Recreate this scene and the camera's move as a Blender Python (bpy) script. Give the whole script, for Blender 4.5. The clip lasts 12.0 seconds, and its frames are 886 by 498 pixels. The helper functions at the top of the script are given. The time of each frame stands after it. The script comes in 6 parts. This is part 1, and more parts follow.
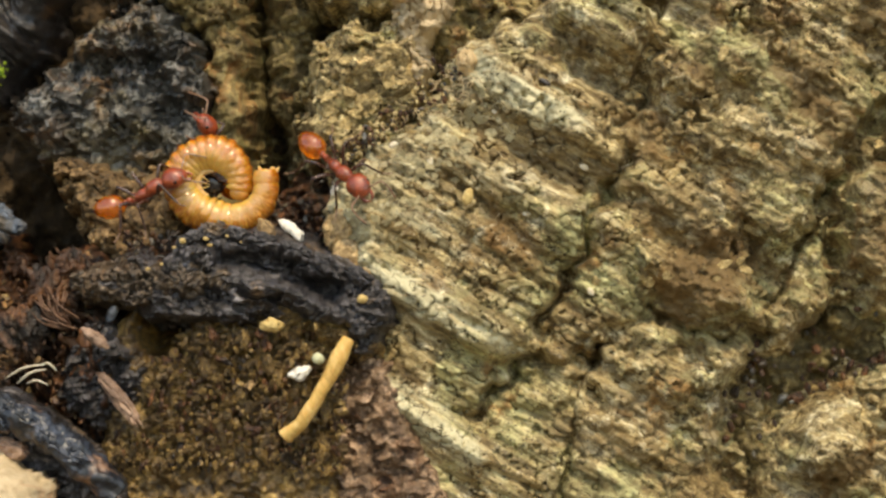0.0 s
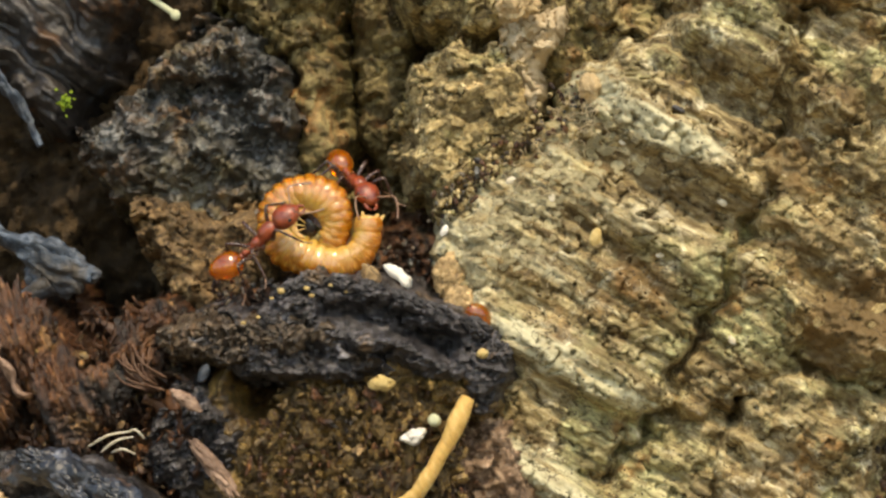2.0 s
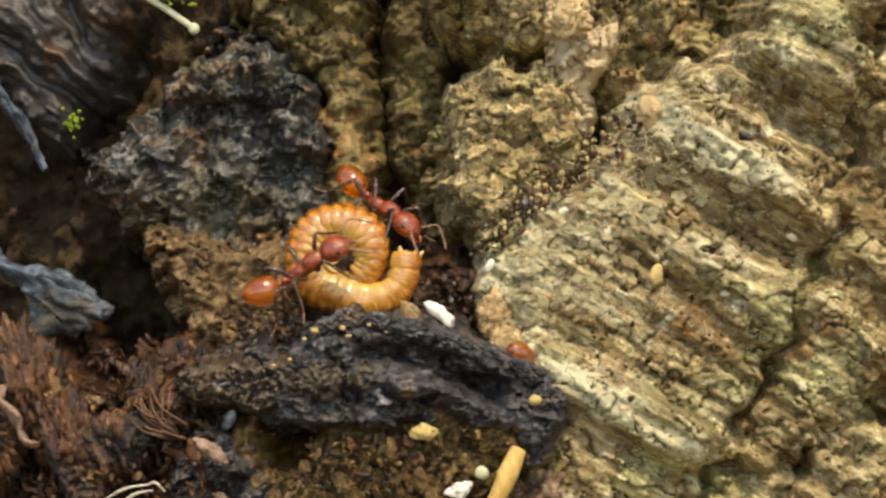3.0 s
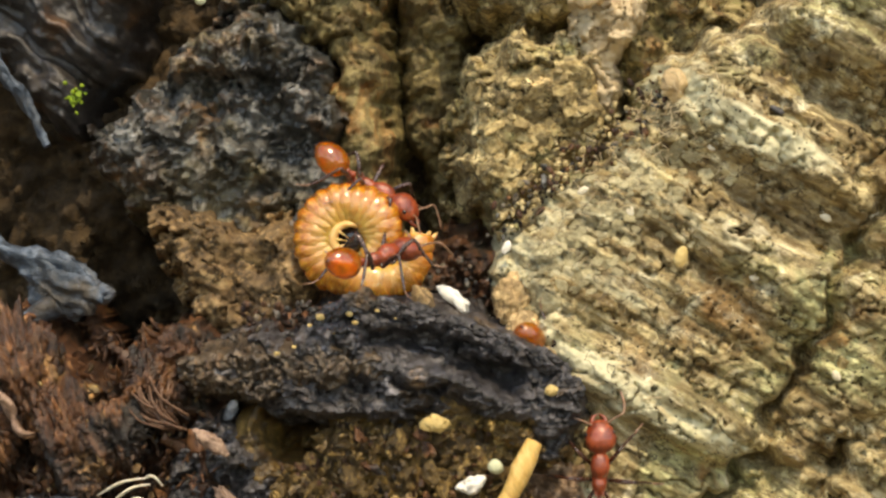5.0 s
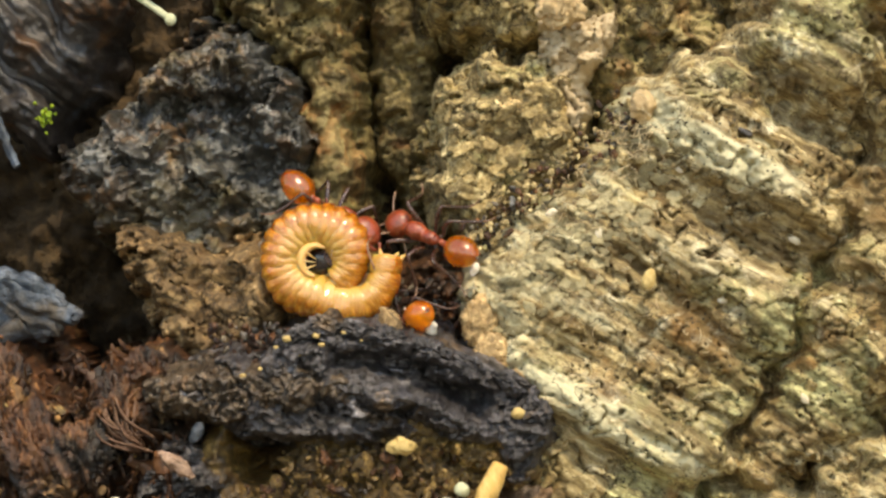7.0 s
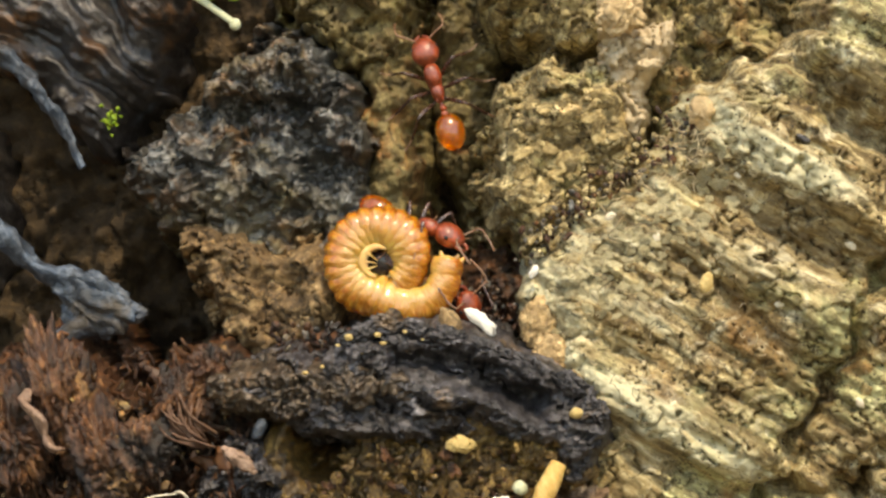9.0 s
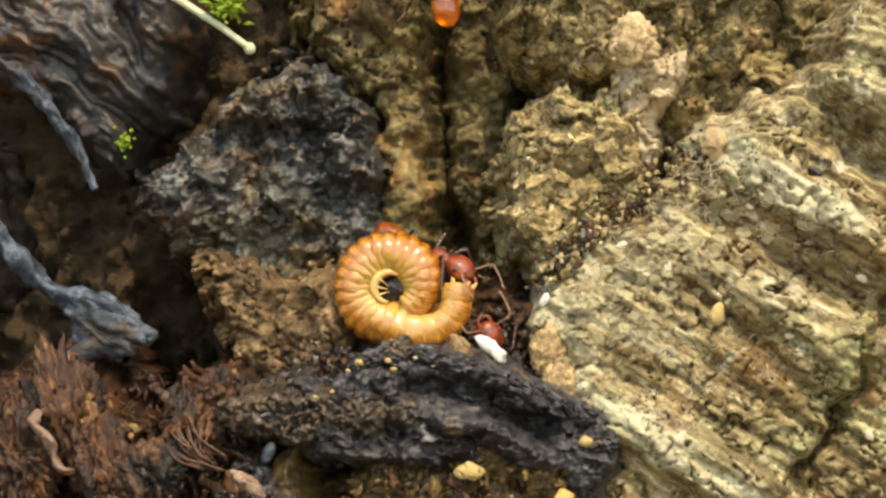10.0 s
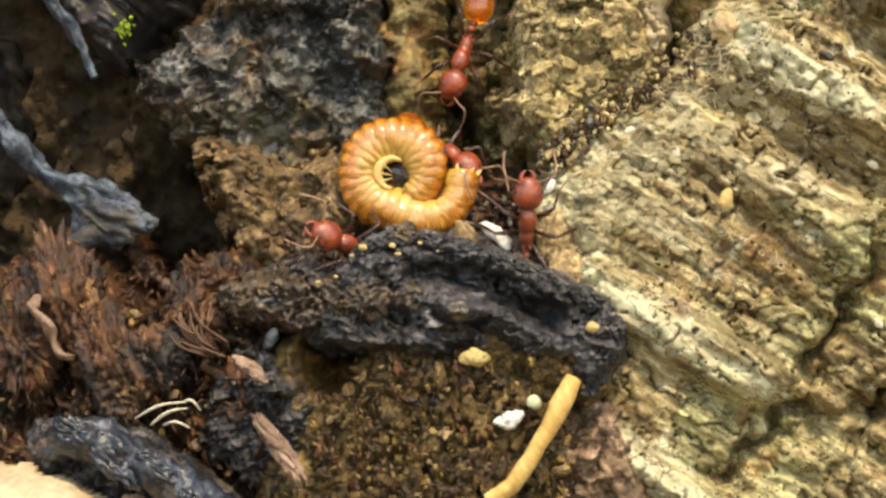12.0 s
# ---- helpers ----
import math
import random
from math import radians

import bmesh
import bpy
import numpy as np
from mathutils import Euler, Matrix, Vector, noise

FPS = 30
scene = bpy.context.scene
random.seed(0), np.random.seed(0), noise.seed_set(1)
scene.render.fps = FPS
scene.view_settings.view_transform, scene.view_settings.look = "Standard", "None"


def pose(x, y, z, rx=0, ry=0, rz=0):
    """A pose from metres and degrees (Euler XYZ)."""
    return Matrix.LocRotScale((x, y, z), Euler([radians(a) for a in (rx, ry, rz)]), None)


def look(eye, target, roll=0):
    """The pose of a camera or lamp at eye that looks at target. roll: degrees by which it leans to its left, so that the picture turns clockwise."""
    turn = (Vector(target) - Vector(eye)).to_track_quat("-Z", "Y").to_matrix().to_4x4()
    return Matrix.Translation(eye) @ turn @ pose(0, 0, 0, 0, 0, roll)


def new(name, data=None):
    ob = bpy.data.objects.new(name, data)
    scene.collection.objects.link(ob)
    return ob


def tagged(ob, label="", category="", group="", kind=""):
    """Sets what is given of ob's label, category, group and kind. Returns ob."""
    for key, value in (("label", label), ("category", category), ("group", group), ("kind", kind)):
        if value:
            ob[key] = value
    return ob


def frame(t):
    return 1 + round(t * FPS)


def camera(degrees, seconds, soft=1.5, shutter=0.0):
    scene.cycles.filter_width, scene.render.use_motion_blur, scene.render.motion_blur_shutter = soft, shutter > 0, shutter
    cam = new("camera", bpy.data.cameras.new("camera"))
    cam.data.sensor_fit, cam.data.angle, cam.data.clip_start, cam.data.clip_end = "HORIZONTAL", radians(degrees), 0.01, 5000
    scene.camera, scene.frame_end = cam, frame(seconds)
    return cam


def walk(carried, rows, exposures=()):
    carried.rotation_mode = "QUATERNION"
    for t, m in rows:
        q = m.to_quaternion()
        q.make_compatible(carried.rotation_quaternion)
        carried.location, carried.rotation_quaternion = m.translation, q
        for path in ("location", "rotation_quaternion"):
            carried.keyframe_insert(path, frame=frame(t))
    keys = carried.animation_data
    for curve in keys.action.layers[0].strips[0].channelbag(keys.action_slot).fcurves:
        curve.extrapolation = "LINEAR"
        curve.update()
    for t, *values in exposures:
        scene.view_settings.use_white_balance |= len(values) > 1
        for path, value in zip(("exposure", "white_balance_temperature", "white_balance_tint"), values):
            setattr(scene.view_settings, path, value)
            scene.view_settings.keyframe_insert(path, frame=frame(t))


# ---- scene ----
cam = camera(24, 12.0, soft=2.5, shutter=0.0)
MM = 0.001

# seconds, eye in millimetres, then yaw to the left, pitch up and roll in degrees
CAMERA_WAY = [
    (0.00, 10.20, -133.56, -4.12, 2.449, 0.600, -0.028),
    (0.50, 8.27, -133.69, -4.88, 2.472, 0.768, -1.275),
    (1.00, 7.49, -130.28, -3.03, 1.963, 1.103, -0.851),
    (1.50, 2.87, -124.86, -1.62, 2.340, 0.400, -1.023),
    (2.00, 1.08, -120.87, -0.34, 1.827, 0.205, -0.758),
    (2.50, -1.36, -115.63, 0.26, 1.303, 0.357, -0.538),
    (3.00, -4.60, -111.09, 0.71, 0.357, 0.699, -0.417),
    (3.20, -4.44, -108.82, -0.16, 0.701, 1.414, -0.296),
    (4.80, -2.24, -105.73, 0.24, 1.992, 0.614, -0.153),
    (5.00, -1.57, -105.51, 1.80, 2.377, -0.355, -0.428),
    (5.50, -2.01, -105.87, 0.47, 2.622, 0.272, -0.217),
    (6.00, -1.36, -105.52, 1.83, 2.632, -0.531, -0.298),
    (6.50, -2.32, -105.59, 1.43, 1.739, -0.041, -0.446),
    (7.00, 0.03, -105.16, 2.00, 2.352, 0.132, -0.305),
    (7.20, 1.32, -105.27, 5.19, 3.396, -1.006, -0.182),
    (8.80, 0.39, -106.02, 1.98, 3.429, -0.403, -0.023),
    (9.00, -1.19, -106.72, 0.69, 3.320, 0.870, 0.273),
    (9.50, -0.33, -105.61, 1.06, 4.351, 0.430, 0.806),
    (10.00, -1.58, -106.91, 0.78, 3.437, 1.550, 1.104),
    (10.50, -2.24, -106.21, 0.96, 4.618, 1.630, 1.333),
    (11.00, -2.32, -105.62, -1.31, 3.312, 1.402, 1.298),
    (11.50, 0.42, -105.15, -1.65, 4.049, 0.803, 1.309),
    (12.00, -2.14, -105.42, -2.13, 3.254, -0.032, 1.282),
]


def eye_pose(x, y, z, yaw, pitch, roll):
    a, b = radians(yaw), radians(pitch)
    eye = Vector((x, y, z)) * MM
    ahead = Vector((-math.sin(a) * math.cos(b), math.cos(a) * math.cos(b), math.sin(b)))
    return look(eye, eye + ahead, roll)


walk(cam, [(r[0], eye_pose(*r[1:])) for r in CAMERA_WAY], exposures=[(0.0, -0.05, 8450, 8), (3.0, 0.04, 8450, 8), (6.0, 0.17, 8450, 8), (9.0, 0.21, 8450, 8), (10.5, 0.27, 8450, 8), (11.0, 0.37, 8450, 8), (11.5, 0.38, 8450, 8), (12.0, 0.34, 8450, 8)])

# ---- light ----
SUN_FROM = Vector((0.16, -0.60, 0.95)).normalized()
world = bpy.data.worlds.new("world")
scene.world = world
world.use_nodes = True
wt = world.node_tree
sky = wt.nodes.new("ShaderNodeTexSky")
sky.sky_type, sky.sun_disc = "NISHITA", False
sky.sun_elevation = math.asin(SUN_FROM.z)
sky.sun_rotation = math.atan2(SUN_FROM.x, SUN_FROM.y)
wt.links.new(sky.outputs[0], wt.nodes["Background"].inputs[0])
wt.nodes["Background"].inputs[1].default_value = 0.35
sun = new("sun", bpy.data.lights.new("sun", "SUN"))
sun.data.energy, sun.data.angle, sun.data.color = 3.05, radians(0.6), (1.0, 0.91, 0.74)
sun.matrix_world = look((0, 0, 0), -SUN_FROM)


# ---- materials ----
def surface(name, stops, scale=0.6, fine=4.0, stretch=(1, 1, 1), turn=0.0, rough=0.8, gloss=0.4, bump=0.12,
            fine_bump=0.05, specks=None, cracks=None, patches=None, coat=0.0, sss=0.0, mix=0.5, spread=0.22, chips=None, lichen=None):
    """A weathered surface. Scales are features per millimetre; turn: degrees about y, along which the grain is stretched."""
    m = bpy.data.materials.new(name)
    m.use_nodes = True
    n, l = m.node_tree.nodes, m.node_tree.links
    b = n["Principled BSDF"]
    tc = n.new("ShaderNodeTexCoord")
    rot = n.new("ShaderNodeMapping")
    rot.inputs["Rotation"].default_value = (0, radians(turn), 0)
    rot.inputs["Scale"].default_value = (1000, 1000, 1000)
    l.new(tc.outputs["Object"], rot.inputs[0])
    st = n.new("ShaderNodeMapping")
    st.inputs["Scale"].default_value = stretch
    l.new(rot.outputs[0], st.inputs[0])

    def noise_node(vec, s, detail, rg=0.6, dist=0.0):
        t = n.new("ShaderNodeTexNoise")
        t.inputs["Scale"].default_value, t.inputs["Detail"].default_value = s, detail
        t.inputs["Roughness"].default_value, t.inputs["Distortion"].default_value = rg, dist
        l.new(vec, t.inputs["Vector"])
        return t

    big = noise_node(st.outputs[0], scale, 5, 0.62, 0.4)
    small = noise_node(st.outputs[0], fine, 4, 0.6)
    blend = n.new("ShaderNodeMix")
    blend.inputs[0].default_value = mix
    l.new(big.outputs[0], blend.inputs[2])
    l.new(small.outputs[0], blend.inputs[3])
    sp = n.new("ShaderNodeMapRange")
    sp.inputs[1].default_value, sp.inputs[2].default_value = 0.5 - spread, 0.5 + spread
    l.new(blend.outputs[0], sp.inputs[0])
    ramp = n.new("ShaderNodeValToRGB")
    e = ramp.color_ramp.elements
    while len(e) < len(stops):
        e.new(0.5)
    for k, (p, c) in enumerate(stops):
        e[k].position, e[k].color = p, (*c, 1)
    l.new(sp.outputs[0], ramp.inputs[0])
    colour = ramp.outputs[0]

    def over(colour, fac, rgb):
        x = n.new("ShaderNodeMix")
        x.data_type = "RGBA"
        l.new(fac, x.inputs[0])
        l.new(colour, x.inputs[6])
        x.inputs[7].default_value = (*rgb, 1)
        return x.outputs[2]

    def limits(value, a, c):
        x = n.new("ShaderNodeMapRange")
        x.inputs[1].default_value, x.inputs[2].default_value = a, c
        l.new(value, x.inputs[0])
        return x.outputs[0]

    if patches:
        for rgb, s, a, c in patches:
            p = noise_node(rot.outputs[0], s, 4, 0.65, 0.6)
            colour = over(colour, limits(p.outputs[0], a, c), rgb)
    if chips:
        # flecks: small irregular pieces, each a little lighter or darker and warmer or cooler than the next
        for s, low, high in chips:
            wob = noise_node(rot.outputs[0], s * 1.4, 3)
            add = n.new("ShaderNodeVectorMath")
            add.operation = "MULTIPLY_ADD"
            l.new(wob.outputs[1], add.inputs[0])
            add.inputs[1].default_value = (1.1 / s,) * 3
            l.new(st.outputs[0], add.inputs[2])
            v = n.new("ShaderNodeTexVoronoi")
            v.inputs["Scale"].default_value = s
            l.new(add.outputs[0], v.inputs["Vector"])
            grade = n.new("ShaderNodeValToRGB")
            g = grade.color_ramp.elements
            g.new(0.5)
            for k, (p, c) in enumerate([(0.1, (low, low * 0.97, low * 0.95)), (0.5, (1.0, 0.99, 0.98)), (0.92, (high, high * 1.01, high * 1.03))]):
                g[k].position, g[k].color = p, (*c, 1)
            sep = n.new("ShaderNodeSeparateColor")
            l.new(v.outputs["Color"], sep.inputs[0])
            l.new(sep.outputs[0], grade.inputs[0])
            x = n.new("ShaderNodeMix")
            x.data_type, x.blend_type = "RGBA", "MULTIPLY"
            x.inputs[0].default_value = 1.0
            l.new(colour, x.inputs[6])
            l.new(grade.outputs[0], x.inputs[7])
            colour = x.outputs[2]
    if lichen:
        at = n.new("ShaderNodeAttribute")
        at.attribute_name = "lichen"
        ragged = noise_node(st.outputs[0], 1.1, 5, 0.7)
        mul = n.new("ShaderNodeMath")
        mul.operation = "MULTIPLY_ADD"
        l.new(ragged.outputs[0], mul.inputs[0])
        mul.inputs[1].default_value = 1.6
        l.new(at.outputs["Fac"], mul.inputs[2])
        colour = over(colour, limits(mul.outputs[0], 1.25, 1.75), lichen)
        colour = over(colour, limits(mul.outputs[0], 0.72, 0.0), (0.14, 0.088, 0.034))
    if cracks:
        rgb, s, width = cracks
        wob = noise_node(rot.outputs[0], s * 1.7, 3)
        add = n.new("ShaderNodeVectorMath")
        add.operation = "MULTIPLY_ADD"
        l.new(wob.outputs[1], add.inputs[0])
        add.inputs[1].default_value = (0.9 / s,) * 3
        l.new(st.outputs[0], add.inputs[2])
        v = n.new("ShaderNodeTexVoronoi")
        v.feature = "DISTANCE_TO_EDGE"
        v.inputs["Scale"].default_value = s
        l.new(add.outputs[0], v.inputs["Vector"])
        colour = over(colour, limits(v.outputs["Distance"], width, 0.0), rgb)
    if specks:
        rgb, s, size, where = specks
        v = n.new("ShaderNodeTexVoronoi")
        v.inputs["Scale"].default_value = s
        l.new(rot.outputs[0], v.inputs["Vector"])
        dots = limits(v.outputs["Distance"], size, size * 0.55)
        area = noise_node(rot.outputs[0], 0.22, 3)
        mul = n.new("ShaderNodeMath")
        mul.operation = "MULTIPLY"
        l.new(dots, mul.inputs[0])
        l.new(limits(area.outputs[0], where, where + 0.1), mul.inputs[1])
        colour = over(colour, mul.outputs[0], rgb)
    l.new(colour, b.inputs["Base Color"])
    rr = n.new("ShaderNodeMapRange")
    rr.inputs[3].default_value, rr.inputs[4].default_value = max(0.05, rough - 0.18), min(1.0, rough + 0.15)
    l.new(small.outputs[0], rr.inputs[0])
    l.new(rr.outputs[0], b.inputs["Roughness"])
    b.inputs["Specular IOR Level"].default_value = gloss
    b.inputs["Coat Weight"].default_value = coat
    b.inputs["Coat Roughness"].default_value = 0.07
    if sss:
        b.inputs["Subsurface Weight"].default_value = sss
        b.inputs["Subsurface Radius"].default_value = (0.9, 0.4, 0.15)
        b.inputs["Subsurface Scale"].default_value = 0.6 * MM
    if bump:
        bp = n.new("ShaderNodeBump")
        bp.inputs["Strength"].default_value = 1.0
        bp.inputs["Distance"].default_value = bump * MM
        l.new(small.outputs[0], bp.inputs["Height"])
        grain = noise_node(rot.outputs[0], fine * 4, 3)
        b2 = n.new("ShaderNodeBump")
        b2.inputs["Distance"].default_value = fine_bump * MM
        l.new(grain.outputs[0], b2.inputs["Height"])
        l.new(bp.outputs[0], b2.inputs["Normal"])
        l.new(b2.outputs[0], b.inputs["Normal"])
    return m


def varied(material, low, high):
    """The same material, each piece of it a little lighter or darker."""
    n, l = material.node_tree.nodes, material.node_tree.links
    b = n["Principled BSDF"]
    info = n.new("ShaderNodeObjectInfo")
    mr = n.new("ShaderNodeMapRange")
    mr.inputs[3].default_value, mr.inputs[4].default_value = low, high
    l.new(info.outputs["Random"], mr.inputs[0])
    x = n.new("ShaderNodeMix")
    x.data_type, x.blend_type = "RGBA", "MULTIPLY"
    x.inputs[0].default_value = 1.0
    l.new(b.inputs["Base Color"].links[0].from_socket, x.inputs[6])
    l.new(mr.outputs[0], x.inputs[7])
    l.new(x.outputs[2], b.inputs["Base Color"])
    return material


M_SLAB = surface("pale_bark", [(0.0, (0.075, 0.043, 0.015)), (0.3, (0.20, 0.14, 0.056)), (0.6, (0.36, 0.29, 0.15)), (1.0, (0.58, 0.52, 0.355))],
                 scale=0.26, fine=1.7, stretch=(0.25, 1, 1.25), turn=-30, rough=0.75, gloss=0.35, bump=0.13, fine_bump=0.06, spread=0.17,
                 specks=((0.02, 0.017, 0.012), 2.7, 0.24, 0.46), cracks=((0.045, 0.03, 0.014), 0.33, 0.015),
                 patches=[((0.31, 0.29, 0.14), 0.14, 0.50, 0.64), ((0.22, 0.125, 0.042), 0.24, 0.57, 0.69), ((0.58, 0.53, 0.365), 0.5, 0.58, 0.72), ((0.10, 0.062, 0.024), 0.55, 0.62, 0.72)],
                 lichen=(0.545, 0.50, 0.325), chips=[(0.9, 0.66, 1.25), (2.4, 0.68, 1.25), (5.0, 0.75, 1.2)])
M_KNOB = surface("cracked_bark", [(0.0, (0.085, 0.056, 0.022)), (0.35, (0.26, 0.195, 0.09)), (0.7, (0.44, 0.355, 0.185)), (1.0, (0.64, 0.55, 0.35))],
                 scale=0.45, fine=2.0, rough=0.75, gloss=0.35, bump=0.08, fine_bump=0.05, spread=0.2,
                 cracks=((0.04, 0.028, 0.012), 0.8, 0.05), patches=[((0.28, 0.24, 0.10), 0.25, 0.52, 0.66), ((0.13, 0.09, 0.042), 0.35, 0.58, 0.70), ((0.60, 0.42, 0.20), 0.3, 0.6, 0.7)], chips=[(1.0, 0.5, 1.4), (2.8, 0.6, 1.35)])
M_COLUMN = surface("mossy_bark", [(0.0, (0.038, 0.028, 0.011)), (0.4, (0.135, 0.102, 0.039)), (0.75, (0.25, 0.198, 0.087)), (1.0, (0.43, 0.36, 0.19))],
                   scale=0.35, fine=1.6, stretch=(1.1, 1, 0.8), rough=0.75, gloss=0.35, bump=0.12, fine_bump=0.07, spread=0.22,
                   patches=[((0.15, 0.135, 0.045), 0.25, 0.54, 0.68), ((0.24, 0.12, 0.04), 0.3, 0.56, 0.68), ((0.06, 0.045, 0.02), 0.2, 0.53, 0.7)], chips=[(0.9, 0.72, 1.25), (2.6, 0.7, 1.25)])
M_CREST = surface("olive_crest_bark", [(0.0, (0.055, 0.038, 0.015)), (0.4, (0.18, 0.135, 0.055)), (0.75, (0.33, 0.265, 0.125)), (1.0, (0.56, 0.47, 0.28))],
                  scale=0.4, fine=1.8, rough=0.75, gloss=0.35, bump=0.1, fine_bump=0.06, spread=0.2, cracks=((0.03, 0.02, 0.01), 0.7, 0.04),
                  patches=[((0.13, 0.115, 0.04), 0.25, 0.54, 0.68), ((0.34, 0.20, 0.08), 0.3, 0.6, 0.7)], chips=[(1.0, 0.6, 1.3), (2.8, 0.65, 1.3)])
# dark olive tone, which on the rib takes the place of shade
M_OLIVE = surface("dark_olive_bark", [(0.0, (0.025, 0.018, 0.008)), (0.4, (0.095, 0.072, 0.028)), (0.75, (0.19, 0.15, 0.065)), (1.0, (0.32, 0.26, 0.13))],
                  scale=0.4, fine=1.8, rough=0.7, gloss=0.35, bump=0.12, fine_bump=0.07, patches=[((0.12, 0.06, 0.022), 0.3, 0.56, 0.68)], chips=[(0.9, 0.7, 1.25), (2.6, 0.7, 1.3)])
M_ROCK = surface("charred_wood", [(0.0, (0.008, 0.009, 0.009)), (0.4, (0.045, 0.047, 0.044)), (0.7, (0.11, 0.108, 0.10)), (1.0, (0.24, 0.235, 0.215))],
                 scale=0.4, fine=1.5, rough=0.45, gloss=0.55, bump=0.09, fine_bump=0.05, spread=0.22,
                 patches=[((0.12, 0.065, 0.028), 0.26, 0.50, 0.66), ((0.10, 0.082, 0.04), 0.18, 0.50, 0.68), ((0.025, 0.023, 0.019), 0.35, 0.54, 0.66)], chips=[(0.7, 0.55, 1.4), (2.0, 0.65, 1.5)])
M_LEDGE = surface("wet_char", [(0.0, (0.007, 0.006, 0.007)), (0.5, (0.033, 0.030, 0.031)), (0.8, (0.09, 0.084, 0.085)), (1.0, (0.23, 0.205, 0.19))],
                  scale=0.4, fine=2.0, stretch=(0.7, 1, 1.2), turn=10, rough=0.46, gloss=0.5, bump=0.16, fine_bump=0.08, spread=0.2,
                  patches=[((0.13, 0.08, 0.036), 0.25, 0.57, 0.70), ((0.065, 0.066, 0.082), 0.3, 0.56, 0.72)], chips=[(0.8, 0.6, 1.4), (2.6, 0.5, 1.9)])
M_CRUST = surface("grey_brown_crust", [(0.0, (0.014, 0.010, 0.006)), (0.45, (0.058, 0.041, 0.026)), (0.8, (0.13, 0.098, 0.068)), (1.0, (0.29, 0.235, 0.17))],
                  scale=0.4, fine=1.8, rough=0.4, gloss=0.6, bump=0.12, fine_bump=0.06, patches=[((0.17, 0.09, 0.035), 0.3, 0.55, 0.68)], chips=[(1.0, 0.6, 1.4), (2.6, 0.6, 1.6)])
M_TAN = surface("tan_wood", [(0.0, (0.035, 0.018, 0.007)), (0.4, (0.14, 0.083, 0.034)), (0.75, (0.30, 0.20, 0.095)), (1.0, (0.54, 0.41, 0.235))],
                scale=0.45, fine=2.2, rough=0.7, gloss=0.4, bump=0.08, fine_bump=0.06, cracks=((0.03, 0.02, 0.01), 0.5, 0.035),
                patches=[((0.12, 0.075, 0.035), 0.3, 0.54, 0.66)], chips=[(1.0, 0.6, 1.35), (2.8, 0.6, 1.4)])
M_FIBRE = surface("rotten_wood", [(0.0, (0.009, 0.004, 0.002)), (0.4, (0.048, 0.018, 0.007)), (0.75, (0.135, 0.056, 0.020)), (1.0, (0.34, 0.185, 0.08))],
                  scale=0.45, fine=2.4, stretch=(1.6, 1, 0.5), turn=12, rough=0.42, gloss=0.5, bump=0.2, fine_bump=0.09, spread=0.2,
                  # near-black patches stand in for shade over the left of the mound
                  patches=[((0.018, 0.012, 0.008), 0.2, 0.49, 0.6), ((0.26, 0.14, 0.05), 0.35, 0.6, 0.72)], chips=[(0.9, 0.6, 1.4), (2.8, 0.55, 1.7)])
M_SOIL = surface("soil", [(0.0, (0.024, 0.012, 0.004)), (0.4, (0.10, 0.06, 0.017)), (0.75, (0.235, 0.15, 0.046)), (1.0, (0.46, 0.33, 0.13))],
                 scale=0.45, fine=1.8, rough=0.4, gloss=0.55, bump=0.18, fine_bump=0.08, spread=0.2, patches=[((0.05, 0.03, 0.015), 0.25, 0.54, 0.66)], chips=[(1.2, 0.6, 1.35), (3.0, 0.6, 1.5)])
M_CRUMB = varied(surface("soil_crumb", [(0.0, (0.036, 0.018, 0.006)), (0.4, (0.12, 0.07, 0.02)), (0.75, (0.25, 0.16, 0.05)), (1.0, (0.46, 0.33, 0.13))],
                         scale=0.9, fine=3.0, rough=0.38, gloss=0.55, bump=0.1, fine_bump=0.05, chips=[(2.4, 0.6, 1.4)]), 0.35, 1.5)
# backing wood, coloured dark so that the gaps before it look shaded
M_DARK = surface("hollow_shade_wood", [(0.0, (0.010, 0.007, 0.004)), (0.5, (0.045, 0.028, 0.013)), (1.0, (0.13, 0.08, 0.036))],
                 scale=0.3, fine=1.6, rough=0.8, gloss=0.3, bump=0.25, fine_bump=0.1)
M_WRINKLE = surface("old_wood", [(0.0, (0.008, 0.007, 0.007)), (0.45, (0.022, 0.019, 0.018)), (0.75, (0.055, 0.046, 0.038)), (1.0, (0.16, 0.125, 0.09))],
                    scale=0.35, fine=1.8, stretch=(0.3, 1, 1.3), turn=-42, rough=0.42, gloss=0.6, bump=0.14, fine_bump=0.05,
                    patches=[((0.11, 0.05, 0.018), 0.2, 0.54, 0.66), ((0.042, 0.052, 0.064), 0.3, 0.58, 0.70)], chips=[(0.8, 0.6, 1.5)])
M_ROOT = surface("blue_grey_root", [(0.0, (0.016, 0.022, 0.032)), (0.5, (0.042, 0.058, 0.08)), (1.0, (0.20, 0.23, 0.27))],
                 scale=0.5, fine=2.0, rough=0.5, gloss=0.5, bump=0.16, fine_bump=0.05, patches=[((0.05, 0.04, 0.03), 0.3, 0.52, 0.64)], chips=[(0.9, 0.6, 1.4)])
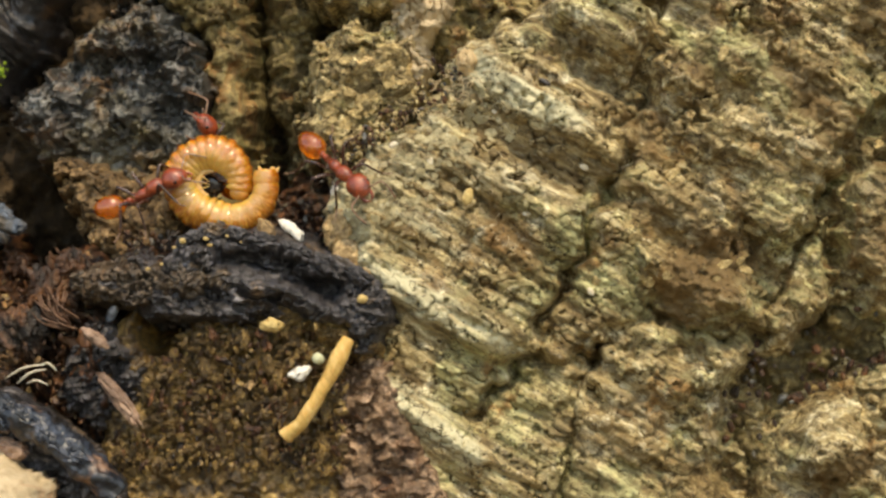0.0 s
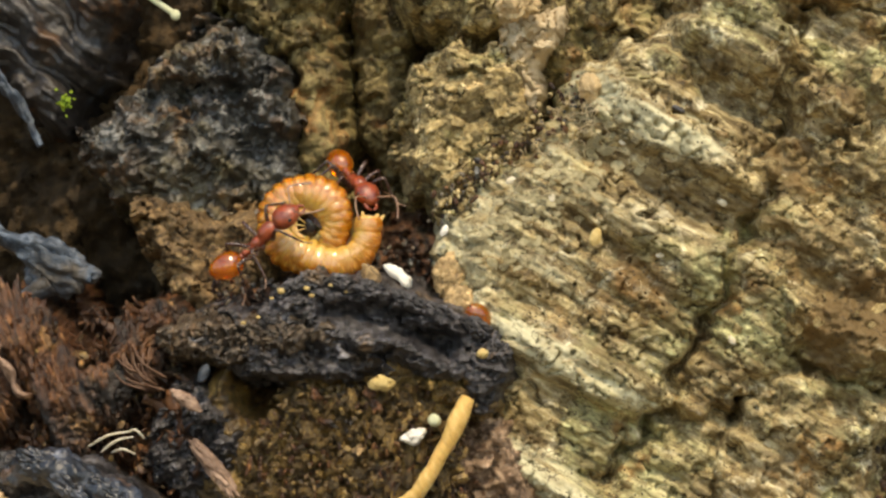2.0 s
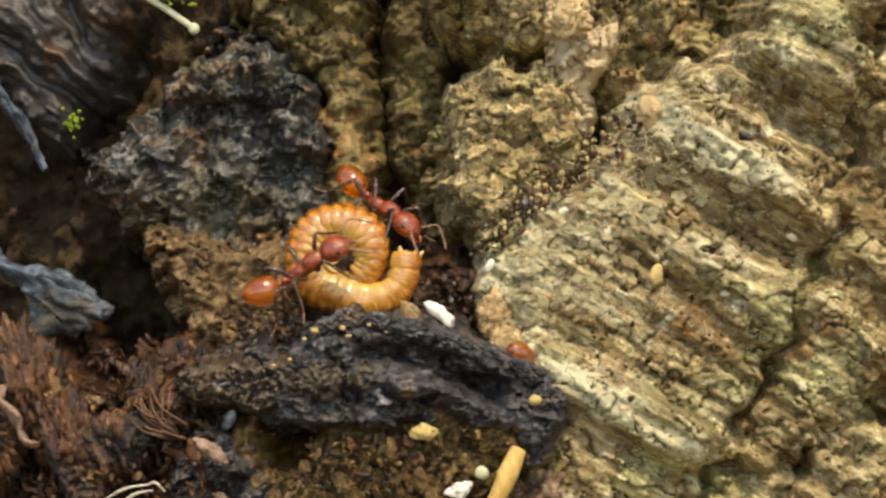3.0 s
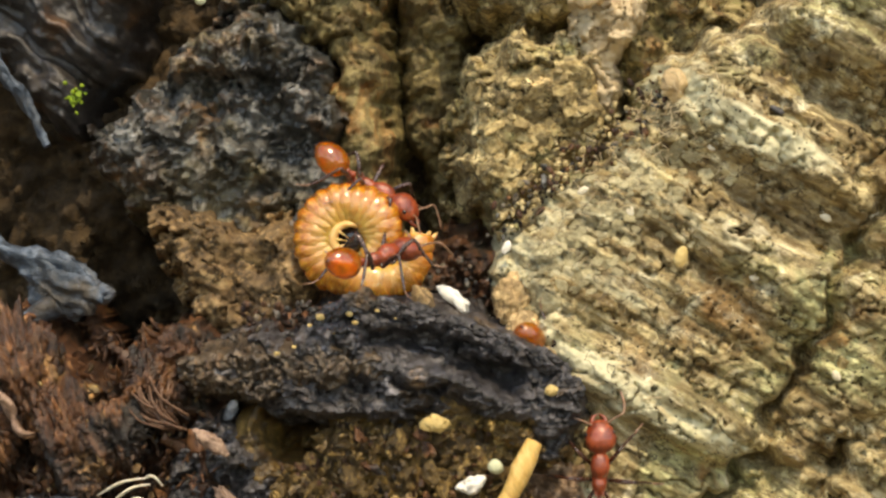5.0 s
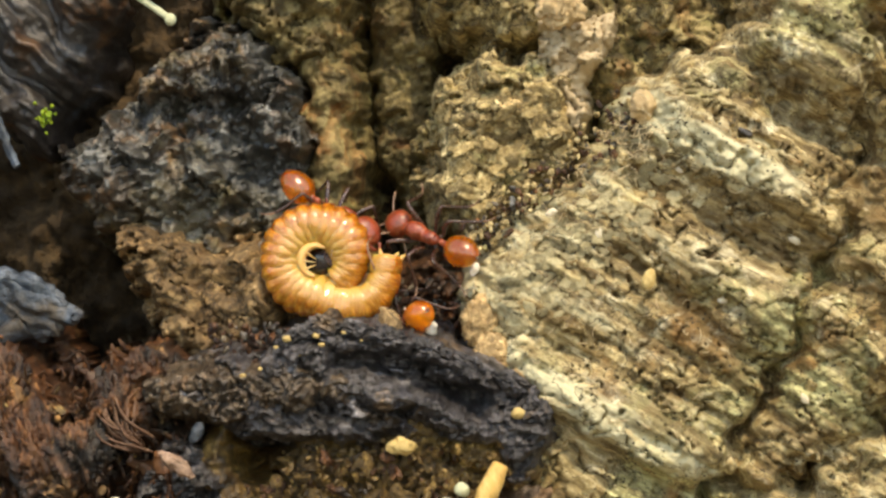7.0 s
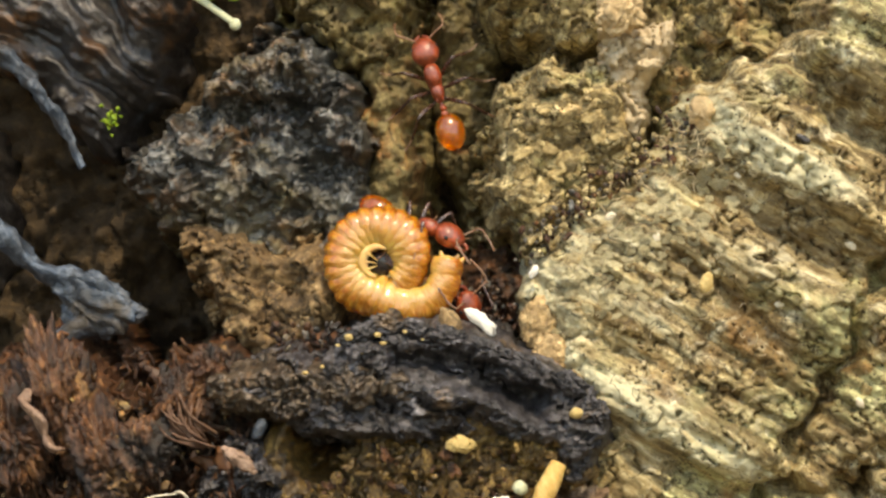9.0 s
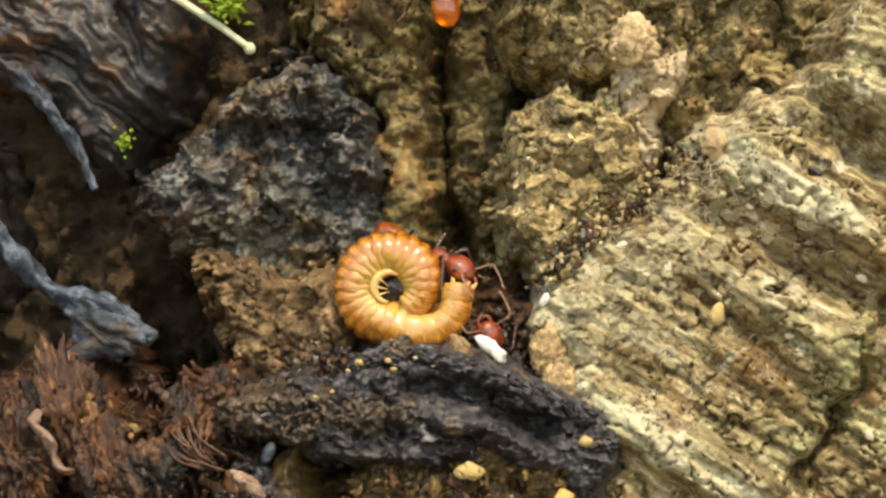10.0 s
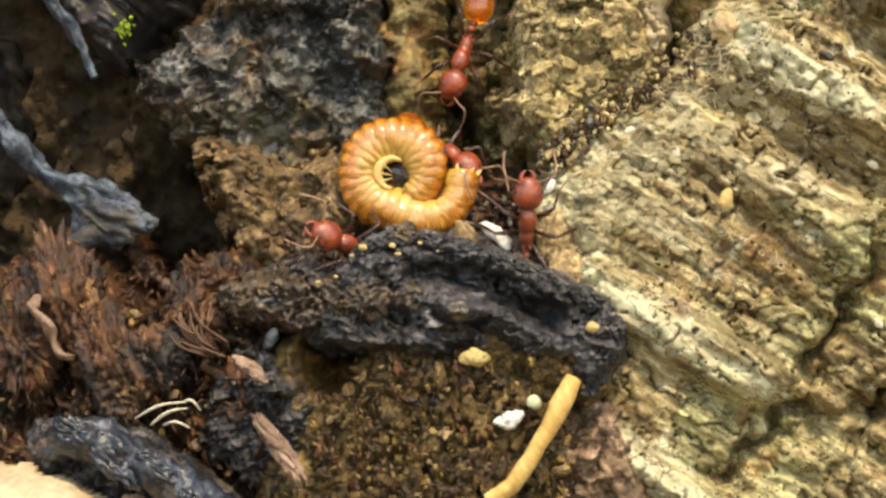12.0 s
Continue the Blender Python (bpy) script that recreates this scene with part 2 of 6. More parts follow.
M_SLATE = surface("blue_black_bark", [(0.0, (0.005, 0.006, 0.008)), (0.5, (0.015, 0.019, 0.027)), (0.8, (0.05, 0.058, 0.075)), (1.0, (0.22, 0.22, 0.23))],
                  scale=0.4, fine=1.2, rough=0.34, gloss=0.55, bump=0.12, fine_bump=0.03, patches=[((0.17, 0.095, 0.055), 0.25, 0.55, 0.67), ((0.06, 0.04, 0.025), 0.4, 0.55, 0.65)], chips=[(0.9, 0.6, 1.5), (2.4, 0.6, 1.6)])
M_TWIG = surface("yellow_twig", [(0.0, (0.33, 0.19, 0.05)), (0.5, (0.58, 0.36, 0.11)), (1.0, (0.78, 0.56, 0.24))],
                 scale=0.5, fine=2.5, stretch=(1.6, 1, 0.5), turn=32, rough=0.6, gloss=0.35, bump=0.07, fine_bump=0.03, sss=0.1)
M_PINKWOOD = surface("pinkish_wood", [(0.0, (0.10, 0.055, 0.036)), (0.5, (0.25, 0.155, 0.105)), (1.0, (0.45, 0.31, 0.22))], scale=0.5, fine=2.2, rough=0.5, gloss=0.45, bump=0.1, chips=[(1.2, 0.7, 1.3)])
M_CRUMBLE = surface("crumbled_bark", [(0.0, (0.05, 0.028, 0.016)), (0.4, (0.17, 0.105, 0.062)), (0.75, (0.31, 0.21, 0.135)), (1.0, (0.52, 0.40, 0.28))], scale=0.6, fine=2.2, rough=0.6, gloss=0.45, bump=0.12, fine_bump=0.06,
                    patches=[((0.10, 0.045, 0.02), 0.3, 0.54, 0.66)], chips=[(1.0, 0.55, 1.4), (2.8, 0.6, 1.4)])
M_TUFT = surface("frayed_fibre", [(0.0, (0.05, 0.022, 0.012)), (0.5, (0.14, 0.07, 0.04)), (1.0, (0.30, 0.18, 0.11))], scale=0.6, fine=2.4, rough=0.45, gloss=0.5, bump=0.08)
M_CREAM = surface("cream_chip", [(0.0, (0.55, 0.45, 0.28)), (1.0, (0.86, 0.80, 0.66))], rough=0.55, bump=0.06)
M_SUNWOOD = surface("pale_worn_wood", [(0.0, (0.34, 0.24, 0.13)), (1.0, (0.68, 0.56, 0.38))], scale=0.35, fine=1.4, rough=0.65, bump=0.1, patches=[((0.45, 0.27, 0.15), 0.3, 0.5, 0.66)])
M_WHITE = surface("white_flake", [(0.0, (0.72, 0.66, 0.55)), (1.0, (0.92, 0.89, 0.82))], rough=0.45, bump=0.05)
M_YCHIP = surface("yellow_chip", [(0.0, (0.42, 0.27, 0.08)), (1.0, (0.72, 0.55, 0.24))], rough=0.6, bump=0.08)
M_PINK = surface("pinkish_chip", [(0.0, (0.40, 0.26, 0.115)), (1.0, (0.80, 0.61, 0.35))], rough=0.7, bump=0.1, chips=[(1.2, 0.75, 1.2)])
M_PEACH = surface("peach_bark", [(0.0, (0.17, 0.10, 0.042)), (0.5, (0.39, 0.265, 0.125)), (1.0, (0.62, 0.48, 0.27))], scale=0.6, fine=2.2, rough=0.7, bump=0.1, chips=[(1.2, 0.65, 1.3), (3.0, 0.7, 1.3)])
M_STRAW = surface("straw", [(0.0, (0.38, 0.25, 0.12)), (1.0, (0.74, 0.62, 0.40))], rough=0.5, bump=0.04)
M_MOSS = surface("moss", [(0.0, (0.09, 0.17, 0.006)), (1.0, (0.34, 0.46, 0.03))], rough=0.5, bump=0.03, sss=0.1)
M_STEM = surface("pale_stem", [(0.0, (0.42, 0.44, 0.26)), (1.0, (0.66, 0.66, 0.46))], rough=0.5, bump=0.03)
M_PALE = surface("pale_wood", [(0.0, (0.33, 0.24, 0.13)), (1.0, (0.62, 0.50, 0.33))], scale=0.3, fine=1.5, rough=0.7, bump=0.1)

M_GASTER = surface("amber_gaster", [(0.0, (0.50, 0.075, 0.002)), (0.45, (0.82, 0.21, 0.005)), (1.0, (0.96, 0.38, 0.016))], scale=0.7, fine=1.6, rough=0.2, gloss=0.7,
                   bump=0.014, fine_bump=0.008, coat=1.0, sss=0.25)
M_GASTER.node_tree.nodes["Principled BSDF"].inputs["Transmission Weight"].default_value = 0.78
M_GASTER.node_tree.nodes["Principled BSDF"].inputs["Coat Roughness"].default_value = 0.09
M_GASTER.node_tree.nodes["Principled BSDF"].inputs["IOR"].default_value = 1.42
M_RED = surface("red_cuticle", [(0.0, (0.10, 0.014, 0.004)), (0.5, (0.24, 0.040, 0.011)), (1.0, (0.40, 0.085, 0.026))], scale=0.9, fine=3.0, rough=0.36, gloss=0.55,
                bump=0.04, fine_bump=0.02, coat=0.45, sss=0.10, chips=[(3.0, 0.7, 1.25)])
M_LEG = surface("leg_cuticle", [(0.0, (0.018, 0.007, 0.004)), (1.0, (0.075, 0.024, 0.012))], scale=0.8, fine=3.0, rough=0.28, gloss=0.7, bump=0.01, coat=0.5)
M_FEELER = surface("feeler_cuticle", [(0.0, (0.13, 0.055, 0.028)), (1.0, (0.34, 0.19, 0.11))], scale=0.8, fine=3.0, rough=0.3, gloss=0.65, bump=0.01, coat=0.4)
M_EYE_AND_COIL = surface("black_eye_and_coil", [(0.0, (0.01, 0.008, 0.008)), (1.0, (0.02, 0.015, 0.015))], rough=0.2, gloss=0.6, bump=0)


def grub_skin():
    """Amber on the back, cream on the belly, faintly streaked."""
    m = surface("grub_skin", [(0.0, (0.30, 0.075, 0.003)), (0.5, (0.48, 0.16, 0.009)), (1.0, (0.66, 0.31, 0.035))], scale=0.9, fine=3.0, stretch=(2.2, 1, 0.6), rough=0.22, gloss=0.65, bump=0.10, fine_bump=0.03, coat=1.0, sss=0.45, spread=0.14, chips=[(1.6, 0.8, 1.15)])
    n, l = m.node_tree.nodes, m.node_tree.links
    b = n["Principled BSDF"]
    tc = n.new("ShaderNodeTexCoord")
    sep = n.new("ShaderNodeSeparateXYZ")
    l.new(tc.outputs["Object"], sep.inputs[0])
    mr = n.new("ShaderNodeMapRange")
    mr.inputs[1].default_value, mr.inputs[2].default_value = 0.55 * MM, -0.75 * MM
    l.new(sep.outputs[2], mr.inputs[0])
    x = n.new("ShaderNodeMix")
    x.data_type = "RGBA"
    l.new(mr.outputs[0], x.inputs[0])
    l.new(b.inputs["Base Color"].links[0].from_socket, x.inputs[6])
    x.inputs[7].default_value = (0.63, 0.37, 0.088, 1)
    l.new(x.outputs[2], b.inputs["Base Color"])
    return m


M_GRUB = grub_skin()
M_GRUB.node_tree.nodes["Principled BSDF"].inputs["Coat Roughness"].default_value = 0.13
M_BELLY = surface("grub_belly", [(0.0, (0.58, 0.32, 0.09)), (1.0, (0.78, 0.52, 0.21))], scale=0.5, fine=2.5, rough=0.4, gloss=0.45,
                  bump=0.03, fine_bump=0.015, coat=0.3, sss=0.3)


# ---- shape tools: all lengths in millimetres ----
def rehash(i, j, k, seed):
    h = (i.astype(np.uint32) * np.uint32(374761393) + j.astype(np.uint32) * np.uint32(668265263)
         + k.astype(np.uint32) * np.uint32(2147483647) + np.uint32(seed * 974711 + 17))
    h = (h ^ (h >> np.uint32(13))) * np.uint32(1274126177)
    return h ^ (h >> np.uint32(16))


GRADS = np.random.RandomState(5).normal(size=(256, 3))
GRADS /= np.linalg.norm(GRADS, axis=1)[:, None]


def gnoise(p, seed=0):
    """Gradient noise of points (N, 3), about -1 to 1."""
    c = np.floor(p).astype(np.int64)
    f = p - c
    w = f * f * f * (f * (f * 6 - 15) + 10)
    out = np.zeros(len(p))
    for a in (0, 1):
        for b in (0, 1):
            for d in (0, 1):
                g = GRADS[rehash(c[:, 0] + a, c[:, 1] + b, c[:, 2] + d, seed) & np.uint32(255)]
                dot = ((f - (a, b, d)) * g).sum(1)
                wa = (w[:, 0] if a else 1 - w[:, 0]) * (w[:, 1] if b else 1 - w[:, 1]) * (w[:, 2] if d else 1 - w[:, 2])
                out += dot * wa
    return out * 1.5


def fbm(p, octaves=4, seed=0, gain=0.5):
    out, amp = np.zeros(len(p)), 1.0
    for o in range(octaves):
        out += amp * gnoise(p * 2.03 ** o + o * 7.7, seed + o)
        amp *= gain
    return out


def cells(u, v, seed=0):
    """Nearest and second nearest cell centre distances over a plane, a random number for each cell, and its random tilt."""
    cu, cv = np.floor(u).astype(np.int64), np.floor(v).astype(np.int64)
    f1, f2, who, tilt = np.full(len(u), 9.0), np.full(len(u), 9.0), np.zeros(len(u)), np.zeros(len(u))
    for a in (-1, 0, 1):
        for b in (-1, 0, 1):
            h = rehash(cu + a, cv + b, cu * 0, seed)
            h2 = rehash(cu + a, cv + b, cu * 0, seed + 50)
            du = u - (cu + a + (h & np.uint32(1023)) / 1023.0)
            dv = v - (cv + b + ((h >> np.uint32(10)) & np.uint32(1023)) / 1023.0)
            d = np.hypot(du, dv)
            near = d < f1
            f2 = np.where(near, f1, np.minimum(f2, d))
            who = np.where(near, ((h >> np.uint32(20)) & np.uint32(1023)) / 1023.0, who)
            slope = du * ((h2 & np.uint32(1023)) / 511.5 - 1) + dv * (((h2 >> np.uint32(10)) & np.uint32(1023)) / 511.5 - 1)
            tilt = np.where(near, slope, tilt)
            f1 = np.where(near, d, f1)
    return f1, f2, who, tilt


def smooth(x, a, b):
    t = np.clip((x - a) / (b - a), 0, 1)
    return t * t * (3 - 2 * t)


def line_distance(x, z, pts, closed=False):
    """Distance to a line of points in the x-z plane; for a closed one, positive inside."""
    pts = np.array(pts, float)
    ends = np.roll(pts, -1, 0) if closed else pts[1:]
    best, inside = np.full(len(x), 1e9), np.zeros(len(x), bool)
    for (ax, az), (bx, bz) in zip(pts, ends):
        dx, dz = bx - ax, bz - az
        t = np.clip(((x - ax) * dx + (z - az) * dz) / (dx * dx + dz * dz + 1e-9), 0, 1)
        best = np.minimum(best, np.hypot(x - ax - t * dx, z - az - t * dz))
        if closed:
            cross = (az > z) != (bz > z)
            inside ^= cross & (x < (bx - ax) * (z - az) / ((bz - az) if bz != az else 1e-9) + ax)
    return np.where(inside, best, -best) if closed else best


def mesh_from(name, verts, faces, smooth_shade=True):
    me = bpy.data.meshes.new(name)
    me.from_pydata((np.asarray(verts) * MM).tolist(), [], faces if isinstance(faces, list) else faces.tolist())
    me.polygons.foreach_set("use_smooth", [smooth_shade] * len(me.polygons))
    me.update()
    return me


def relief(name, outline, depth, material, step=0.14, curl=2.0, fall=3.0, ragged=0.35, back=None, seed=0, drop=1.2, growth=None):
    """A block seen from the front: its outline in x and z, the depth y of its face as a function of x and z, its edge rounded over
    curl millimetres by fall in depth, its sides closed to the depth back."""
    o = np.array(outline, float)
    lo, hi = o.min(0) - drop, o.max(0) + drop
    xs, zs = np.arange(lo[0], hi[0] + step, step), np.arange(lo[1], hi[1] + step, step)
    X, Z = [g.ravel() for g in np.meshgrid(xs, zs, indexing="ij")]
    P = np.stack([X, 0 * X, Z], 1)
    d = line_distance(X, Z, outline, True)
    d = d + ragged * (fbm(P * 0.45, 4, seed + 91, 0.6))
    e = np.clip(d / curl, 0, 1)
    y = depth(X, Z, P, d) + fall * (1 - np.sqrt(np.maximum(0, 1 - (1 - e) ** 2))) + np.clip(-d, 0, None) * 4.0
    nz = len(zs)
    keep = (d > -drop).reshape(len(xs), nz)
    full = keep[:-1, :-1] & keep[1:, :-1] & keep[1:, 1:] & keep[:-1, 1:]
    i, j = np.nonzero(full)
    a = i * nz + j
    faces = np.stack([a, a + nz, a + nz + 1, a + 1], 1)
    used, flat = np.unique(faces, return_inverse=True)
    faces = flat.reshape(-1, 4)
    verts = np.stack([X, y, Z], 1)[used]
    # close the sides and the back
    edges = np.concatenate([faces[:, [k, (k + 1) % 4]] for k in range(4)])
    key = np.sort(edges, 1)
    _, first, count = np.unique(key[:, 0] * len(verts) + key[:, 1], return_index=True, return_counts=True)
    rim = edges[first[count == 1]]
    yb = back if back is not None else verts[:, 1].max() + 1.0
    rim_v, rim_i = np.unique(rim, return_inverse=True)
    rim_i = rim_i.reshape(-1, 2) + len(verts)
    bv = verts[rim_v].copy()
    bv[:, 1] = np.maximum(yb, bv[:, 1] + 0.2)
    middle = bv.mean(0)
    all_v = np.concatenate([verts, bv, middle[None]])
    quads = np.stack([rim[:, 1], rim[:, 0], rim_i[:, 0], rim_i[:, 1]], 1)
    caps = [(int(q[1]), int(q[0]), len(all_v) - 1) for q in rim_i]
    me = mesh_from(name, all_v, faces.tolist() + quads.tolist() + caps)
    me.materials.append(material)
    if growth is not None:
        # bark tone at each point: pale lichen above zero, browner below
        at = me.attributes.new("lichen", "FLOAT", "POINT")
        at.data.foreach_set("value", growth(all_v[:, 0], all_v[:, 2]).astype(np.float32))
    return me


def part(name, me, parent=None, label=""):
    ob = new(name, me)
    if parent is not None:
        ob.parent = parent
    return tagged(ob, label=label)


def lathe(points, radii, sides=12, flat=1.0, bumps=0.0, seed=0, caps=True):
    """A tube of the given radii along points; flat squeezes it along its second axis."""
    pts = [Vector(p) for p in points]
    verts, faces = [], []
    up = Vector((0.13, 0.31, 0.94))
    for k, p in enumerate(pts):
        t = (pts[min(k + 1, len(pts) - 1)] - pts[max(k - 1, 0)]).normalized()
        a = t.cross(up)
        if a.length < 1e-3:
            a = t.cross(Vector((1, 0, 0)))
        a.normalize()
        b = t.cross(a)
        for s in range(sides):
            w = 2 * math.pi * s / sides
            r = radii[k]
            if bumps:
                q = p + (a * math.cos(w) + b * math.sin(w)) * r
                r *= 1 + bumps * noise.noise(q * 0.9 + Vector((seed, 0, 0))) + 0.5 * bumps * noise.noise(q * 2.3 + Vector((seed, 5, 0)))
            verts.append(p + a * (math.cos(w) * r) + b * (math.sin(w) * r * flat))
    for k in range(len(pts) - 1):
        for s in range(sides):
            q = (s + 1) % sides
            faces.append((k * sides + s, k * sides + q, (k + 1) * sides + q, (k + 1) * sides + s))
    if caps:
        faces.append(tuple(range(sides))[::-1])
        faces.append(tuple((len(pts) - 1) * sides + s for s in range(sides)))
    return verts, faces


def curve_points(ctrl, n):
    """A smooth line through control points."""
    c = [Vector(p) for p in ctrl]
    out = []
    for k in range(n):
        f = k / (n - 1) * (len(c) - 1)
        i = min(int(f), len(c) - 2)
        t = f - i
        p0, p1, p2, p3 = c[max(i - 1, 0)], c[i], c[i + 1], c[min(i + 2, len(c) - 1)]
        out.append(0.5 * ((2 * p1) + (p2 - p0) * t + (2 * p0 - 5 * p1 + 4 * p2 - p3) * t * t + (3 * p1 - p0 - 3 * p2 + p3) * t ** 3))
    return out


def tube(name, ctrl, radii, material, n=24, sides=14, flat=1.0, bumps=0.0, seed=0):
    pts = curve_points(ctrl, n)
    rr = [float(np.interp(k / (n - 1), np.linspace(0, 1, len(radii)), radii)) for k in range(n)]
    v, f = lathe(pts, rr, sides, flat, bumps, seed)
    me = mesh_from(name, [tuple(p) for p in v], f)
    me.materials.append(material)
    return me


def blob_data(centre, size, rough=0.25, freq=0.8, seed=0, level=3, turn=(0, 0, 0), sharp=False):
    bm = bmesh.new()
    bmesh.ops.create_icosphere(bm, subdivisions=level, radius=1.0)
    m = Euler([radians(a) for a in turn]).to_matrix()
    vs = []
    for v in bm.verts:
        q = Vector((v.co.x * size[0], v.co.y * size[1], v.co.z * size[2]))
        o = Vector((seed * 3.7, seed * 1.3, 0))
        k = noise.noise(q * freq + o) + 0.5 * noise.noise(q * freq * 2.3 + o) + 0.25 * noise.noise(q * freq * 5 + o)
        if sharp:
            k = abs(k) * 1.5 - 0.4
        vs.append(tuple(m @ (q * (1 + rough * k)) + Vector(centre)))
    fs = [tuple(v.index for v in f.verts) for f in bm.faces]
    bm.free()
    return vs, fs


def blob(name, centre, size, material, **kw):
    me = mesh_from(name, *blob_data(centre, size, **kw))
    me.materials.append(material)
    return me


def join_data(items):
    verts, faces = [], []
    for v, f in items:
        base = len(verts)
        verts += [tuple(p) for p in v]
        faces += [tuple(i + base for i in q) for q in f]
    return verts, faces


def lump(name, centre, size, material, seed=0, turn=(0, 0, 0), level=5, grain=(0.6, 0.6, 0.6), amp=0.35, sharp=0.5):
    """A torn chunk: an egg shape broken up by noise whose grain is stretched in its own axes."""
    bm = bmesh.new()
    bmesh.ops.create_icosphere(bm, subdivisions=level, radius=1.0)
    bm.verts.ensure_lookup_table()
    v = np.array([x.co for x in bm.verts])
    f = [tuple(x.index for x in q.verts) for q in bm.faces]
    bm.free()
    q = v * np.array(size)
    g = q * np.array(grain)
    k = fbm(g + seed * 3.1, 3, seed) + 0.9 * sharp * (0.6 - 2.2 * np.abs(fbm(g * 2.1 + seed, 3, seed + 3))) + 0.2 * fbm(g * 6, 2, seed + 6)
    q = q * (1 + amp * k)[:, None]
    m = np.array(Euler([radians(a) for a in turn]).to_matrix())
    me = mesh_from(name, q @ m.T + np.array(centre), f)
    me.materials.append(material)
    return me


# ---- the tree's foot: bark masses ----
trunk = tagged(new("tree_trunk"), label="old tree foot with pale ridged bark and dark hollows", category="tree trunk", kind="structure")
RU, RV = (math.cos(radians(30)), -math.sin(radians(30))), (math.sin(radians(30)), math.cos(radians(30)))
SPLITS = [
    [(18.5, 13), (17, 7), (16, 3), (13.8, -2), (11.8, -6), (9.6, -10), (6.5, -13.5)],
    [(15, -9.5), (13.4, -11.6), (12.6, -14), (12.4, -19)],
    [(30, 1), (26.5, -4.5), (25.5, -8), (23, -9)],
    [(9.5, 13), (12.5, 10.2), (16.8, 7)],
    [(9.6, -10), (12.5, -10.5), (15, -9.5), (18, -6.5), (23, -9)],
    [(19, 14.5), (24, 13.2), (29, 16)],
    [(34, 7), (31.5, 3.5), (29.4, -1), (30.6, -5), (29.0, -9)],
]


HOLLOW = [(21.8, -13.0), (22.8, -10.6), (24.4, -9.4), (27, -8.0), (31, -6.2), (36, -5.2), (38, -9.5), (33.0, -11.4), (28.8, -13.6), (27.0, -16.8), (26, -23), (22.5, -23), (21.6, -16.5)]
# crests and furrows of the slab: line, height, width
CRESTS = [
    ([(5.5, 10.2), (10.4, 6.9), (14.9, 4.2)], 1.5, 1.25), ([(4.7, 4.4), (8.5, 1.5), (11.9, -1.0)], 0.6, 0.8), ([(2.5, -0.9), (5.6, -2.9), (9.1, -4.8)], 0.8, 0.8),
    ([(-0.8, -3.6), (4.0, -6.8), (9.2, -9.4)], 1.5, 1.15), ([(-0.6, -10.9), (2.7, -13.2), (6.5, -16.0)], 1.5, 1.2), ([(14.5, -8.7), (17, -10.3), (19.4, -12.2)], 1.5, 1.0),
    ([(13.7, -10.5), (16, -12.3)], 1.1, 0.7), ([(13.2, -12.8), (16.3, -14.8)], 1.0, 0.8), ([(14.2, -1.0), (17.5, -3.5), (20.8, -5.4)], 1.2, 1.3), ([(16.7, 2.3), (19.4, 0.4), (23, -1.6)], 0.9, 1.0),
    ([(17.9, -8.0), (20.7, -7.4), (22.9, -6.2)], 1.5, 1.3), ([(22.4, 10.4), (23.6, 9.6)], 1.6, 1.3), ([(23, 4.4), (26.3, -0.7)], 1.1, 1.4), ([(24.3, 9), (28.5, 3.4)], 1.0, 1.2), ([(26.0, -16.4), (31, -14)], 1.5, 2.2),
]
FURROWS = [([(6.3, 6.0), (9.5, 4.0), (13.2, 1.6)], 1.0, 1.1), ([(5.3, 1.6), (8.5, -1.0), (11.9, -3.9)], 0.9, 0.6), ([(0.6, -6.5), (4.3, -8.9), (7.6, -11)], 1.1, 1.0), ([(11.0, 13.1), (12.7, 10.6), (14.5, 8.6)], 1.4, 0.9),
           ([(10.5, 8.3), (12.6, 7.0), (14.7, 5.4)], 0.9, 0.25), ([(23.9, -2.0), (26.1, -7)], 1.0, 1.0)]


def slab_tone(X, Z):
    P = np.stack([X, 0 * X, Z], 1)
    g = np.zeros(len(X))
    # paler along the crest lines
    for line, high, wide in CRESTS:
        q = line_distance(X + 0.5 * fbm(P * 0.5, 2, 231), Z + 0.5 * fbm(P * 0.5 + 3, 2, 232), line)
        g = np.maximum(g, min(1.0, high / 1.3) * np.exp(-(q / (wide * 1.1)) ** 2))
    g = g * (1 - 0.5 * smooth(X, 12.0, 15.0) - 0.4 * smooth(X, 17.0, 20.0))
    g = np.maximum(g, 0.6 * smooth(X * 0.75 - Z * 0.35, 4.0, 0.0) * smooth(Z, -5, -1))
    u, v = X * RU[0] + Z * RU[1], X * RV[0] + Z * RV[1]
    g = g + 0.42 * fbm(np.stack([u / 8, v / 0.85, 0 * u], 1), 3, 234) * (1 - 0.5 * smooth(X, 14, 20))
    # browner in patches to the right, and round one spot mid slab
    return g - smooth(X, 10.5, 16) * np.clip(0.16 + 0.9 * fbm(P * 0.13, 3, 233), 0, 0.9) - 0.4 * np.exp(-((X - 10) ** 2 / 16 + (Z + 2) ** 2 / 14))


